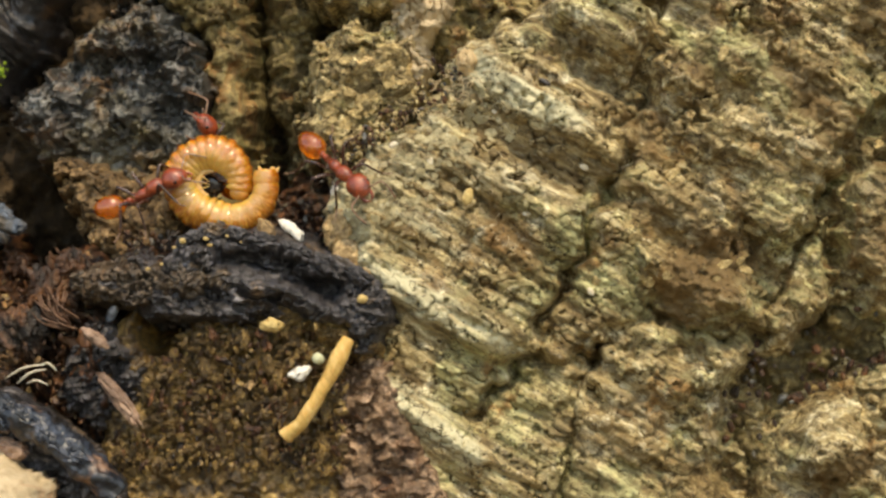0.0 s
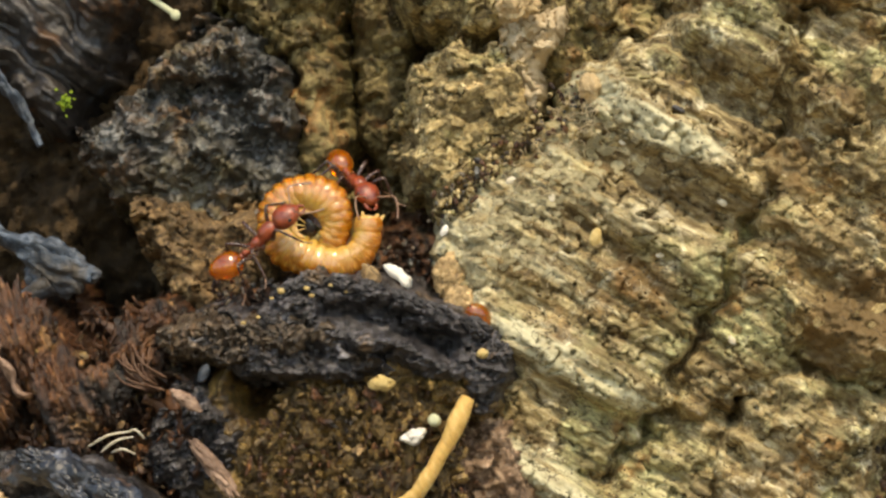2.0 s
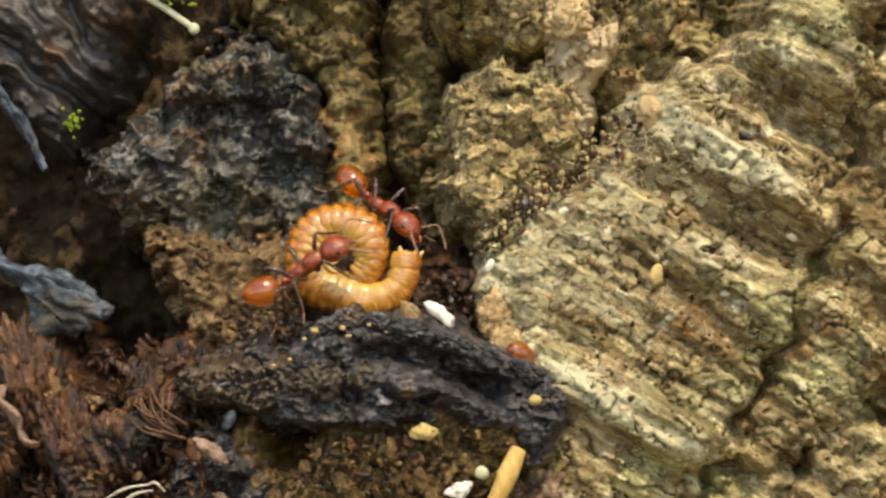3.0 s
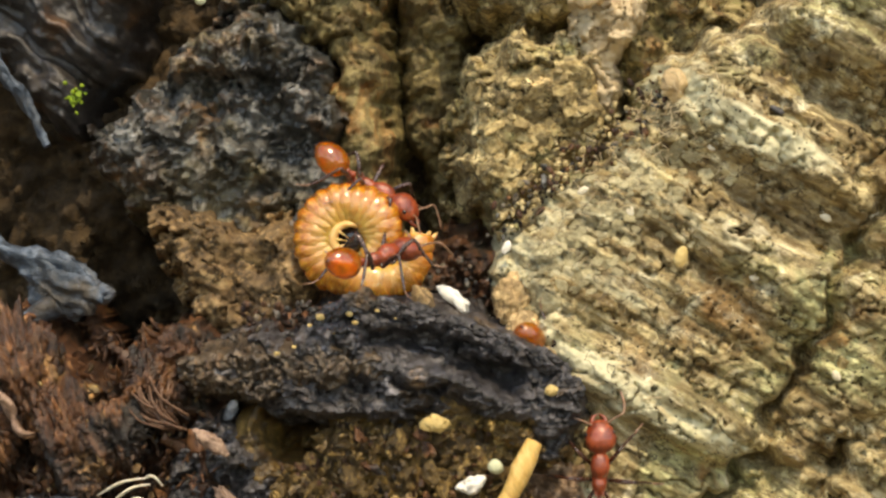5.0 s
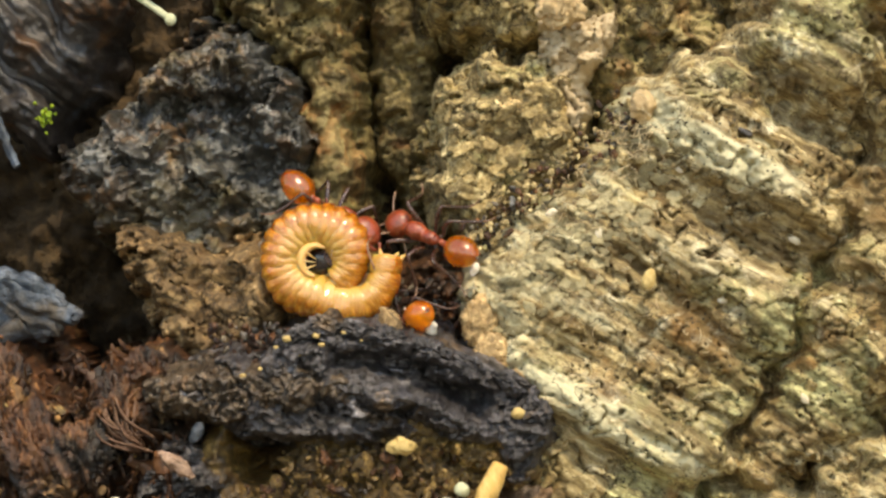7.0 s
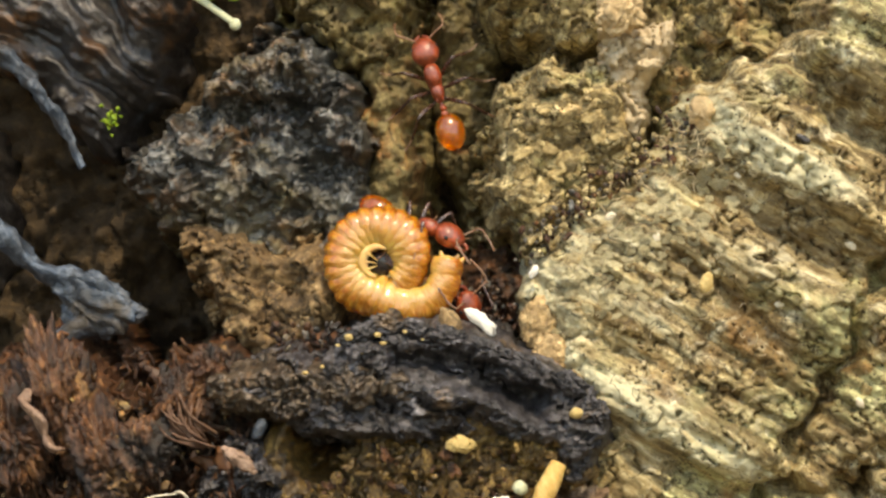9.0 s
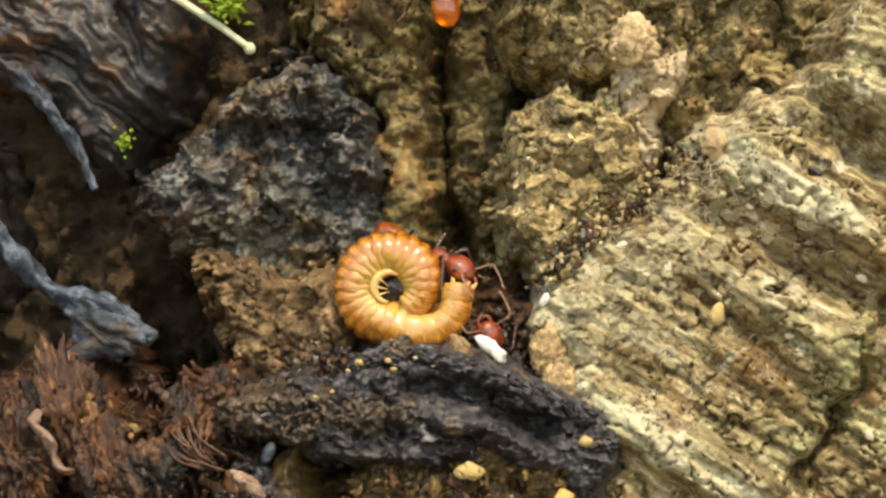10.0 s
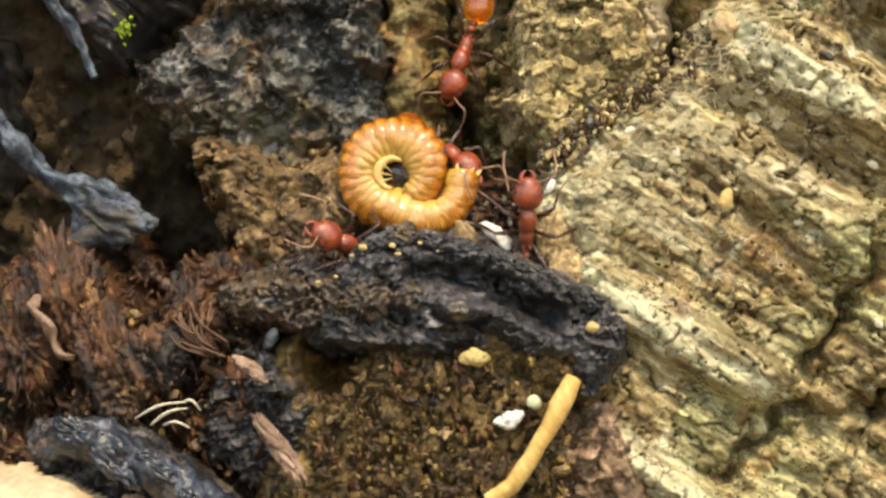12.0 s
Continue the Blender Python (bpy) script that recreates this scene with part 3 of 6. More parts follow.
def slab_depth(X, Z, P, d):
    u, v = X * RU[0] + Z * RU[1], X * RV[0] + Z * RV[1]
    w = fbm(P * 0.10, 2, 3)
    scaly = smooth(X * 0.75 - Z * 0.35, 4.0, 0.0) * smooth(Z, -6.5, -3)
    broken = smooth(X, 14, 19)
    scaly = np.maximum(scaly, 0.65 * broken)
    r1 = gnoise(np.stack([u / 22, v / 2.7 + 0.5 * w, 0 * u], 1), 11)
    r2 = gnoise(np.stack([u / 13, v / 1.05 + 0.6 * w, 0 * u + 3], 1), 12)
    r3 = fbm(np.stack([u / 3.6, v / 0.5 + 0.6 * w, 0 * u + 5], 1), 2, 13)
    calm = 1 - 0.6 * scaly
    y = 1.3 - (0.35 * np.tanh(1.5 * r1) + 0.7 * r2 * (1 - 0.3 * broken)) * calm - 0.3 * r3 * (1 - 0.3 * broken)
    y -= 0.8 * fbm(P * 0.12, 3, 14)
    jx, jz = X + 0.7 * fbm(P * 0.35, 3, 41), Z + 0.7 * fbm(P * 0.35 + 6, 3, 42)
    for line, high, wide in CRESTS:
        y -= 0.75 * high * np.exp(-(line_distance(jx, jz, line) / wide) ** 2)
    for line, deep, wide in FURROWS:
        y += deep * np.exp(-(line_distance(jx, jz, line) / wide) ** 2)
    wx, wz = 0.5 * fbm(P * 0.8, 2, 21), 0.5 * fbm(P * 0.8 + 9, 2, 22)
    f1, f2, who, tilt = cells((u / 4.8) + wx, (v / 2.7) + wz, 7)
    y += (0.6 * (1 - smooth(f2 - f1, 0.005, 0.06)) + 0.3 * tilt - 0.3 * (who - 0.5)) * (1 - scaly) + broken * (0.55 * tilt - 0.9 * (who - 0.5) - 1.1 * fbm(P * 0.3, 4, 17))
    g1, g2, who2, tilt2 = cells(X / 0.95 + wx * 1.4, Z / 0.75 + wz * 1.4, 8)
    y += scaly * (0.22 * (1 - smooth(g2 - g1, 0.03, 0.2)) - 0.18 * (who2 - 0.5) + 0.35 * tilt2)
    h1, h2, who3, tilt3 = cells(u / 1.5 + wx * 1.6, v / 0.8 + wz * 1.6, 9)
    y += (0.12 * (1 - smooth(h2 - h1, 0.01, 0.08)) + 0.10 * tilt3) * calm
    for k, s in enumerate(SPLITS):
        q = line_distance(X + 1.1 * fbm(P * 0.5, 3, 31), Z + 1.1 * fbm(P * 0.5 + 4, 3, 32), s)
        gap = 0.6 + 0.6 * fbm(P * 0.35, 2, 33)
        y += (2.6, 1.9, 1.9, 1.3, 1.9, 2.2, 3.2)[k] * np.clip(gap, 0.15, 1) * np.exp(-(q / (0.33, 1.0)[k == 6] / (1.0, 1.36)[k == 0]) ** 2) + 0.9 * np.exp(-(q / 1.4) ** 2)
    y += 5.2 * smooth(line_distance(X + 0.9 * fbm(P * 0.4, 3, 37), Z + 0.9 * fbm(P * 0.4 + 2, 3, 38), HOLLOW, True), -1.0, 2.6)
    return y - 0.13 * fbm(P * 1.9, 3, 15) - 0.05 * fbm(P * 6.0, 2, 16)


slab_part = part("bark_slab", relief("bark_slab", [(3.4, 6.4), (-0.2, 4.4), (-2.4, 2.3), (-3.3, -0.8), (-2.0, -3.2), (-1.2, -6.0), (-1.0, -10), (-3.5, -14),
     (-5, -24), (40, -24), (40, 22), (16, 22), (14.5, 19), (11, 13.5), (6.5, 10.8)], slab_depth, M_SLAB, step=0.11, curl=3.2, fall=4.0, ragged=0.6, back=16, seed=1, growth=slab_tone),
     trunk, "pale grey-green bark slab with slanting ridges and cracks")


part("dirt_hollow", relief("dirt_hollow", [(x + 0.12 * (x - 28), z + 0.12 * (z + 11)) for x, z in HOLLOW],
     lambda X, Z, P, d: 5.8 - 1.9 * fbm(P * 0.28, 4, 35) - 1.0 * np.abs(fbm(P * 1.1, 3, 36)), M_OLIVE, step=0.14, curl=2.6, fall=1.8, ragged=1.6, back=12, seed=18),
     trunk, "dark olive brown leaf mould in a bark hollow")


def plate_depth(y0, cell, seed, big=0.9, step=0.7, sub=1.0):
    """Flaking bark: flat plates at several levels with thin dark cracks between them."""
    def depth(X, Z, P, d):
        w1, w2 = 0.7 * fbm(P * 0.5, 4, seed + 1), 0.7 * fbm(P * 0.5 + 5, 4, seed + 2)
        f1, f2, who, tilt = cells(X / cell + w1, Z / (cell * 0.8) + w2, seed)
        g1, g2, who2, tilt2 = cells(X / (cell * 0.5) + 2 * w1, Z / (cell * 0.3) + 2 * w2, seed + 3)
        y = y0 - big * fbm(P * 0.2, 3, seed + 4) - 0.5 * sub * fbm(P * 0.6, 3, seed + 8)
        y += 0.6 * (1 - smooth(f2 - f1, 0.0, 0.06)) - step * (who - 0.5) + 0.45 * tilt * cell
        y += sub * (0.25 * (1 - smooth(g2 - g1, 0.0, 0.07)) - 0.3 * step * (who2 - 0.5) + 0.16 * tilt2 * cell)
        return y - 0.12 * fbm(P * 1.3, 4, seed + 6) - 0.05 * fbm(P * 5, 2, seed + 7)
    return depth


knob_part = part("bark_knob", relief("bark_knob", [(-5.3, 9.0), (-4.4, 11.0), (-1.8, 12.8), (1.4, 12.4), (3.2, 9.5), (3.0, 6.8), (0.6, 4.0), (-2.6, 2.4), (-4.9, 3.2), (-5.5, 6)],
     plate_depth(5.2, 1.7, 40, 0.9, 0.7, 0.6), M_KNOB, step=0.1, curl=3.2, fall=3.6, ragged=0.9, back=16, seed=2), trunk, "rounded knob of cracked tan bark")
part("bark_crest", relief("bark_crest", [(-5.5, 26), (-5.6, 15.5), (-2.5, 13.4), (1.2, 13.8), (2.6, 10), (6, 8.5), (11, 12), (15, 17), (19, 28)],
     plate_depth(8.2, 2.4, 60, 1.8, 1.2), M_CREST, step=0.12, curl=2.5, fall=3.0, back=18, seed=3), trunk, "rough crumbling olive bark crest")


def rough_depth(y0, seed, big=1.2, mid=0.5, fine=0.14, freq=0.3, crumb=1.6):
    def depth(X, Z, P, d):
        w1, w2 = 0.5 * fbm(P * 0.6, 3, seed + 21), 0.5 * fbm(P * 0.6 + 3, 3, seed + 22)
        f1, f2, who, tilt = cells(X / crumb + w1, Z / (crumb * 0.8) + w2, seed + 23)
        g1, g2, who2, tilt2 = cells(X / (crumb * 0.4) + 2 * w1, Z / (crumb * 0.35) + 2 * w2, seed + 24)
        y = y0 - big * fbm(P * freq, 3, seed) - mid * np.abs(fbm(P * freq * 3.1, 4, seed + 5)) * 1.3 + mid
        y += mid * (1.25 * tilt - 0.8 * (who - 0.5) + 0.6 * tilt2 - 0.3 * (who2 - 0.5))
        return y - fine * fbm(P * 3.2, 3, seed + 9) - 0.05 * fbm(P * 7, 2, seed + 12)
    return depth


part("bark_pillar", relief("bark_pillar", [(-13.2, 13), (-12.6, 5), (-13, -2), (-9.6, -2), (-9.3, 3.5), (-9.4, 9), (-9.9, 13.5), (-11, 15)],
     rough_depth(9.8, 70, 0.9, 0.24, 0.12, 0.26, 1.3), M_COLUMN, step=0.12, curl=2.2, fall=3.0, ragged=0.8, back=20, seed=4), trunk, "olive brown mossy bark pillar")
part("bark_lump", relief("bark_lump", [(-17.2, 26), (-17.2, 18.5), (-16.2, 14.5), (-14, 12.6), (-11.2, 13.0), (-10, 16), (-9.8, 20), (-9.5, 26)],
     plate_depth(9.0, 1.6, 80, 1.2, 0.7, 0.6), M_COLUMN, step=0.12, curl=2.4, fall=3.0, ragged=1.0, back=20, seed=5), trunk, "lumpy yellowish bark bulge")
part("bark_rib", relief("bark_rib", [(-7.3, 3), (-7.4, 5.4), (-8.2, 7.2), (-8.8, 10), (-9.0, 16), (-9.2, 26), (-4.5, 26), (-5, 15), (-4.7, 9), (-5, 4), (-4.6, -1), (-6.9, -1)],
     rough_depth(12.8, 90, 1.0, 0.5), M_OLIVE, step=0.12, curl=1.6, fall=2.5, ragged=0.7, back=20, seed=6), trunk, "dark olive bark rib beside a hollow")
# backing sheet added behind all gaps, the hollows' shade in its colour
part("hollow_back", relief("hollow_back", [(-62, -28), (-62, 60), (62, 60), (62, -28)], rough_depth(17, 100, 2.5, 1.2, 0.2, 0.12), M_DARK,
     step=0.4, curl=4, fall=2, back=40, seed=7), trunk, "brown backing wood behind the hollows, darkened as their shade")
part("charred_mass", relief("charred_mass", [(-25.9, 7.2), (-23.6, 8.8), (-21.6, 11.0), (-19.9, 12.6), (-17.4, 14.8), (-15.2, 14.4), (-12.6, 11.4), (-11.8, 6), (-12.2, 0.5), (-14, -2),
     (-19.8, 0), (-22.6, 2.5), (-24.4, 4.8)], rough_depth(7.6, 110, 2.1, 1.0, 0.10, 0.22, 2.6), M_ROCK, step=0.1, curl=1.8, fall=2.6, ragged=0.9, back=20, seed=8),
     trunk, "crumbly blue-grey charred wood")
part("cracked_wood", relief("cracked_wood", [(-21.6, 2.3), (-19.5, 2.8), (-15.5, 2.2), (-13.2, 1.3), (-12.9, -1), (-14.2, -3.6), (-17, -4.5), (-19.3, -3.2), (-20.4, -0.6)],
     plate_depth(4.3, 2.3, 120, 1.3, 1.1, 0.3), M_TAN, step=0.1, curl=1.6, fall=2.2, ragged=0.8, back=14, seed=9), trunk, "tan cracked wood block")


def wrinkle_depth(X, Z, P, d):
    u, v = X * 0.74 - Z * 0.67, X * 0.67 + Z * 0.74
    w = 1.8 * fbm(P * 0.16, 3, 130)
    y = 12.5 - 1.7 * gnoise(np.stack([u / 9, v / 2.2 + w, 0 * u], 1), 131) - 1.0 * fbm(np.stack([u / 6, v / 0.9 + w, 0 * u], 1), 3, 132)
    return y - 0.15 * fbm(P * 2.5, 3, 133)


part("wrinkled_wood", relief("wrinkled_wood", [(-48, 30), (-23.5, 30), (-23.8, 16), (-25, 12.6), (-27.6, 7.4), (-29, 8), (-32, 12), (-36, 13.5), (-48, 15)],
     wrinkle_depth, M_WRINKLE, step=0.14, curl=2.0, fall=3.0, back=24, seed=10), trunk, "dark wrinkled weathered wood with rusty streaks")
part("tan_plate", relief("tan_plate", [(-42, 11), (-36.8, 10.4), (-35.4, 9), (-34.8, 5), (-36, 0.5), (-42, -2)], wrinkle_depth, M_WRINKLE, step=0.16,
     curl=1.8, fall=2.0, back=22, seed=11), trunk, "brown fibrous wood plate")

# ground that runs on out of view
gx = np.concatenate([-np.geomspace(60000, 70, 22), np.linspace(-60, 60, 41), np.geomspace(70, 60000, 22)])
GX, GY = [g.ravel() for g in np.meshgrid(gx, gx, indexing="ij")]
GZ = -27 + 1.2 * fbm(np.stack([GX, GY, 0 * GX], 1) * 0.05, 3, 5)
n = len(gx)
gi, gj = [g.ravel() for g in np.meshgrid(np.arange(n - 1), np.arange(n - 1), indexing="ij")]
ga = gi * n + gj
ground_me = mesh_from("ground", np.stack([GX, GY, GZ], 1), np.stack([ga, ga + n, ga + n + 1, ga + 1], 1))
ground_me.materials.append(M_SOIL)
tagged(new("ground", ground_me), label="dark brown forest soil", category="ground", kind="structure")

# the trunk above and beside the view
TA, TZ = [g.ravel() for g in np.meshgrid(np.linspace(-math.pi, math.pi, 241), np.concatenate([np.linspace(-40, 600, 97), np.geomspace(640, 7000, 36)]), indexing="ij")]
flare = 256 - 60 * smooth(TZ, 300, 7000) + 150 * np.exp(-np.clip(TZ + 28, 0, None) / 170) * (0.5 + 0.5 * np.cos(5 * TA + math.pi)) ** 2
ridge = fbm(np.stack([14 * np.cos(TA), 14 * np.sin(TA), TZ / 90], 1), 4, 260)
TR = flare - 16 * np.abs(ridge) * smooth(np.hypot(TA * 250, TZ), 60, 120)
rows_ = 97 + 36
ti, tj = [g.ravel() for g in np.meshgrid(np.arange(240), np.arange(rows_ - 1), indexing="ij")]
ta = ti * rows_ + tj
trunk_me = mesh_from("trunk_bark", np.stack([TR * np.sin(TA), 300 - TR * np.cos(TA), TZ], 1), np.stack([ta, ta + rows_, ta + rows_ + 1, ta + 1], 1))
trunk_me.materials.append(M_COLUMN)
part("trunk_bark", trunk_me, trunk, "furrowed brown bark of the trunk")

# ---- the mound before the tree ----
mound = tagged(new("rotten_wood_mound"), label="mound of rotten brown wood and soil", category="mound", kind="structure")


def fibre_depth(X, Z, P, d):
    u, v = X * 0.97 + Z * 0.22, Z * 0.97 - X * 0.22
    w = 0.8 * fbm(P * 0.3, 2, 140)
    f1, f2, who, tilt = cells(u / 1.5 + 0.5 * w, v / 2.4 + w, 145)
    y = 2.6 - 2.2 * fbm(P * 0.2, 3, 141) - 2.3 * np.abs(fbm(np.stack([u / 0.9 + w, v / 3.2, 0 * u], 1), 3, 142))
    return y + 1.3 * tilt - 1.0 * (who - 0.5) - 0.35 * fbm(P * 1.3, 4, 143) + 0.10 * (Z + 4) + 3.2 * np.exp(-((X + 29.6) ** 2 + (Z + 10.4) ** 2) / 6.0)


fibre_part = part("fibrous_wood", relief("fibrous_wood", [(-44, -28), (-44, -6), (-33, -5), (-30, -3.4), (-27.6, -2.4), (-26.2, -3.0), (-25.4, -5.3), (-24.0, -6.7), (-22.8, -6.3), (-21.6, -3.9), (-19.8, -3.0), (-17.5, -3.4),
     (-16.4, -6), (-17, -28)], fibre_depth, M_FIBRE, step=0.11, curl=1.4, fall=2.0, ragged=0.9, back=12, seed=12), mound, "reddish brown fibrous rotten wood")


def soil_depth(X, Z, P, d):
    f1, f2, who, tilt = cells(X / 0.7 + 0.4 * gnoise(P * 1.3, 3), Z / 0.55, 33)
    return -0.2 - 0.9 * fbm(P * 0.3, 3, 150) + 0.35 * tilt - 0.3 * (who - 0.5) + 0.10 * (Z + 7) - 0.2 * fbm(P * 1.6, 3, 151) + 9.0 * np.exp(-((X + 13.7 + 0.9 * fbm(P * 0.7, 3, 152)) ** 2 / 0.8 + (Z + 7.9 + 0.9 * fbm(P * 0.7 + 4, 3, 153)) ** 2 / 1.5))


soil_part = part("soil_bank", relief("soil_bank", [(-18, -28), (-17.4, -8), (-15, -5.5), (-2, -5.5), (-1.2, -9.5), (-2.0, -12), (-1.5, -28)], soil_depth, M_SOIL, step=0.1,
     curl=1.2, fall=2.5, back=14, seed=13), mound, "bank of dark crumbly soil")


def red_depth(X, Z, P, d):
    f1, f2, who, tilt = cells(X / 0.9 + 0.4 * fbm(P * 0.9, 2, 162), Z / 0.7 + 0.4 * fbm(P * 0.9 + 3, 2, 163), 164)
    return 0.0 - 0.8 * fbm(P * 0.4, 4, 160) - 0.35 * np.abs(fbm(P * 1.6, 3, 161)) + 0.6 * tilt - 0.5 * (who - 0.5)


part("crumbled_bark", relief("crumbled_bark", [(-4.4, -11.8), (-2.4, -10.2), (-0.4, -9.4), (1.0, -10.2), (2.2, -13.5), (5, -19), (6, -28), (-5, -28)],
     red_depth, M_CRUMBLE, step=0.1, curl=1.0, fall=1.6, back=8, seed=14), mound, "pinkish brown crumbled bark heap")

# the black ledge
def ledge_depth(X, Z, P, d):
    top = np.interp(X, [-18.6, -16.1, -13.8, -12.1, -10.0, -7.6, -4.8, -1.9, 0.3, 1.3], [-4.1, -3.4, -3.3, -2.0, -1.1, -1.7, -2.4, -3.4, -4.8, -6.2])
    u, v = X * 0.97 - Z * 0.22, Z * 0.97 + X * 0.22
    y = -1.4 + 0.6 * np.clip(1.4 - top + Z, 0, None)
    w1, w2 = 0.5 * fbm(P * 0.5, 3, 175), 0.5 * fbm(P * 0.5 + 3, 3, 176)
    y -= 1.1 * gnoise(np.stack([u / 4.0, v / 1.6, 0 * u], 1), 171) + 0.55 * fbm(np.stack([u / 1.9, v / 0.9, 0 * u], 1), 4, 172)
    f1, f2, who, tilt = cells(u / 1.5 + w1, v / 0.9 + w2, 177)
    g1, g2, who2, tilt2 = cells(X / 0.5 + w1 * 2, Z / 0.4 + w2 * 2, 178)
    y += 0.95 * tilt - 0.5 * (who - 0.5) + 0.34 * tilt2 - 0.2 * (who2 - 0.5)
    # a hollow under the top edge and a shelf below it
    jz = Z + 0.5 * fbm(P * 0.5, 3, 179)
    y += 2.3 * np.exp(-((line_distance(X, jz, [(-9.5, -3.5), (-7.0, -3.4), (-4.4, -4.3), (-2.4, -5.4)]) / 0.55) ** 2))
    y -= 0.8 * np.exp(-((line_distance(X, jz, [(-9.5, -5.0), (-6.0, -5.0), (-3.0, -6.4)]) / 0.6) ** 2))
    return y - 0.25 * np.abs(fbm(P * 1.7, 3, 173)) - 0.07 * fbm(P * 5, 2, 174)


ledge = tagged(new("charred_ledge"), label="blackened wet wood ledge with brown crust on soil", category="charred wood")
part("char", relief("char", [(-18.8, -4.6), (-17.6, -3.9), (-16.1, -3.4), (-13.8, -3.3), (-12.1, -2.0), (-10.0, -1.0), (-7.6, -1.6), (-4.8, -2.3), (-1.9, -3.3), (0.3, -4.7),
     (1.3, -6.1), (1.1, -7.6), (0.2, -9.7), (-1.0, -9.6), (-1.8, -7.9), (-4.7, -7.2), (-10.3, -7.9), (-14.3, -7.4), (-16.8, -6.2)],
     ledge_depth, M_LEDGE, step=0.08, curl=1.0, fall=2.2, ragged=0.55, back=2.0, seed=15, drop=0.7), ledge)
for k, (x, y, z, sx, sy, sz, tilt) in enumerate([(-11.6, -0.9, -2.1, 0.9, 0.6, 0.5, -30), (-10.2, -0.8, -1.5, 0.8, 0.6, 0.45, 5), (-8.8, -0.9, -1.7, 0.9, 0.6, 0.4, 15), (-7.0, -0.9, -2.2, 1.0, 0.6, 0.42, 12),
                                                 (-5.0, -1.0, -2.7, 1.0, 0.6, 0.42, 20), (-2.9, -1.0, -3.5, 0.9, 0.6, 0.45, 25), (-0.9, -1.1, -4.4, 0.9, 0.6, 0.5, 35), (0.4, -1.1, -5.8, 0.7, 0.6, 0.7, 50)]):
    part("char_knob", lump("char_knob", (x, y, z), (sx, sy, sz), M_LEDGE, 160 + k, (0, tilt, 0), 5, (1.1, 1.1, 1.3), 0.42, 0.9), ledge)
part("crust", relief("crust", [(-19.4, -4.4), (-18.0, -3.7), (-16.0, -3.5), (-13.9, -4.0), (-12.2, -4.7), (-12.6, -5.8), (-14.6, -6.3), (-16.6, -6.4), (-18.6, -5.8)],
     rough_depth(-2.2, 180, 0.6, 0.6, 0.15, 0.5, 0.9), M_CRUST, step=0.08, curl=1.0, fall=1.2, ragged=0.5, back=3, seed=16, drop=0.5), ledge, "glossy dark brown crust")
part("tan_crust", relief("tan_crust", [(-14.2, -4.0), (-12.8, -3.7), (-11.2, -4.0), (-9.4, -3.9), (-8.2, -4.6), (-9.0, -5.6), (-10.8, -5.5), (-12.4, -6.0), (-13.8, -5.4)],
     rough_depth(-2.3, 185, 0.7, 0.5, 0.12, 0.4, 1.2), M_CRUST, step=0.08, curl=0.9, fall=1.3, ragged=0.9, back=2, seed=23, drop=0.5), ledge, "grey brown crust")
part("soil_clod", relief("soil_clod", [(-4.6, -7.4), (-2.4, -7.2), (-0.6, -6.9), (0.5, -7.8), (0.2, -9.6), (-1.2, -9.9), (-3.2, -8.6)],
     rough_depth(-1.9, 190, 0.5, 0.6, 0.15, 0.5, 0.8), M_SOIL, step=0.08, curl=0.9, fall=1.4, ragged=0.5, back=3, seed=17, drop=0.5), ledge, "dark brown soil clod hanging from the edge")


# ---- scattered small things ----
def top_thing(name, me, label, category, group="", kind=""):
    return tagged(new(name, me), label=label, category=category, group=group, kind=kind)


rng = random.Random(7)
CRUMB_SHAPES = []
for k in range(11):
    me = mesh_from("soil_crumb", *blob_data((0, 0, 0), (1, 1, 1), 0.8, 1.1, 300 + k, 2), smooth_shade=False)
    me.materials.append(M_CRUMB)
    CRUMB_SHAPES.append(me)
grains = {0: [], 1: [], 2: []}
for k in range(2200):
    x, z = rng.uniform(-16.5, -1.6), rng.uniform(-16.8, -7.7)
    if (x > -3.2 and z > -9) or (x < -14.4 and z > -14.5) or ((x + 13.6) ** 2 / 1.4 + (z + 8.2) ** 2 / 2.2 < 1):
        continue
    s = rng.uniform(0.08, 0.2) if k % 5 < 4 else rng.uniform(0.2, 0.42)
    y = -0.75 + 0.10 * (z + 7) + rng.uniform(-0.5, 0.5)
    which = rng.random()
    if s > 0.2 and len(soil_part.children) < 300:
        ob = new("soil_crumb", CRUMB_SHAPES[k % len(CRUMB_SHAPES)])
        ob.parent = soil_part
        turn_ = Euler((rng.uniform(0, 6.3), rng.uniform(0, 6.3), rng.uniform(0, 6.3))).to_matrix().to_4x4()
        ob.matrix_basis = Matrix.Translation(Vector((x, y, z)) * MM) @ turn_ @ Matrix.Diagonal((s * rng.uniform(0.8, 1.6), s * rng.uniform(0.4, 0.8), s * rng.uniform(0.6, 1.1), 1))
        continue
    grains[0 if which < 0.70 else 1 if which < 0.975 else 2].append(blob_data((x, y, z), (s * rng.uniform(0.8, 1.7), s * rng.uniform(0.25, 0.7), s * rng.uniform(0.45, 1.1)), 0.9, 3.4, k % 97,
                                                   1 if s < 0.2 else 2, (rng.uniform(0, 180), rng.uniform(0, 180), rng.uniform(0, 180))))
for k, m in enumerate((M_SOIL, M_FIBRE, M_TAN)):
    me = mesh_from("soil_grains", *join_data(grains[k]), smooth_shade=False)
    me.materials.append(m)
    top_thing("soil_grains", me, ("dark brown crumbs of soil", "reddish brown crumbs of soil", "tan crumbs of soil")[k], "soil", kind="stuff")

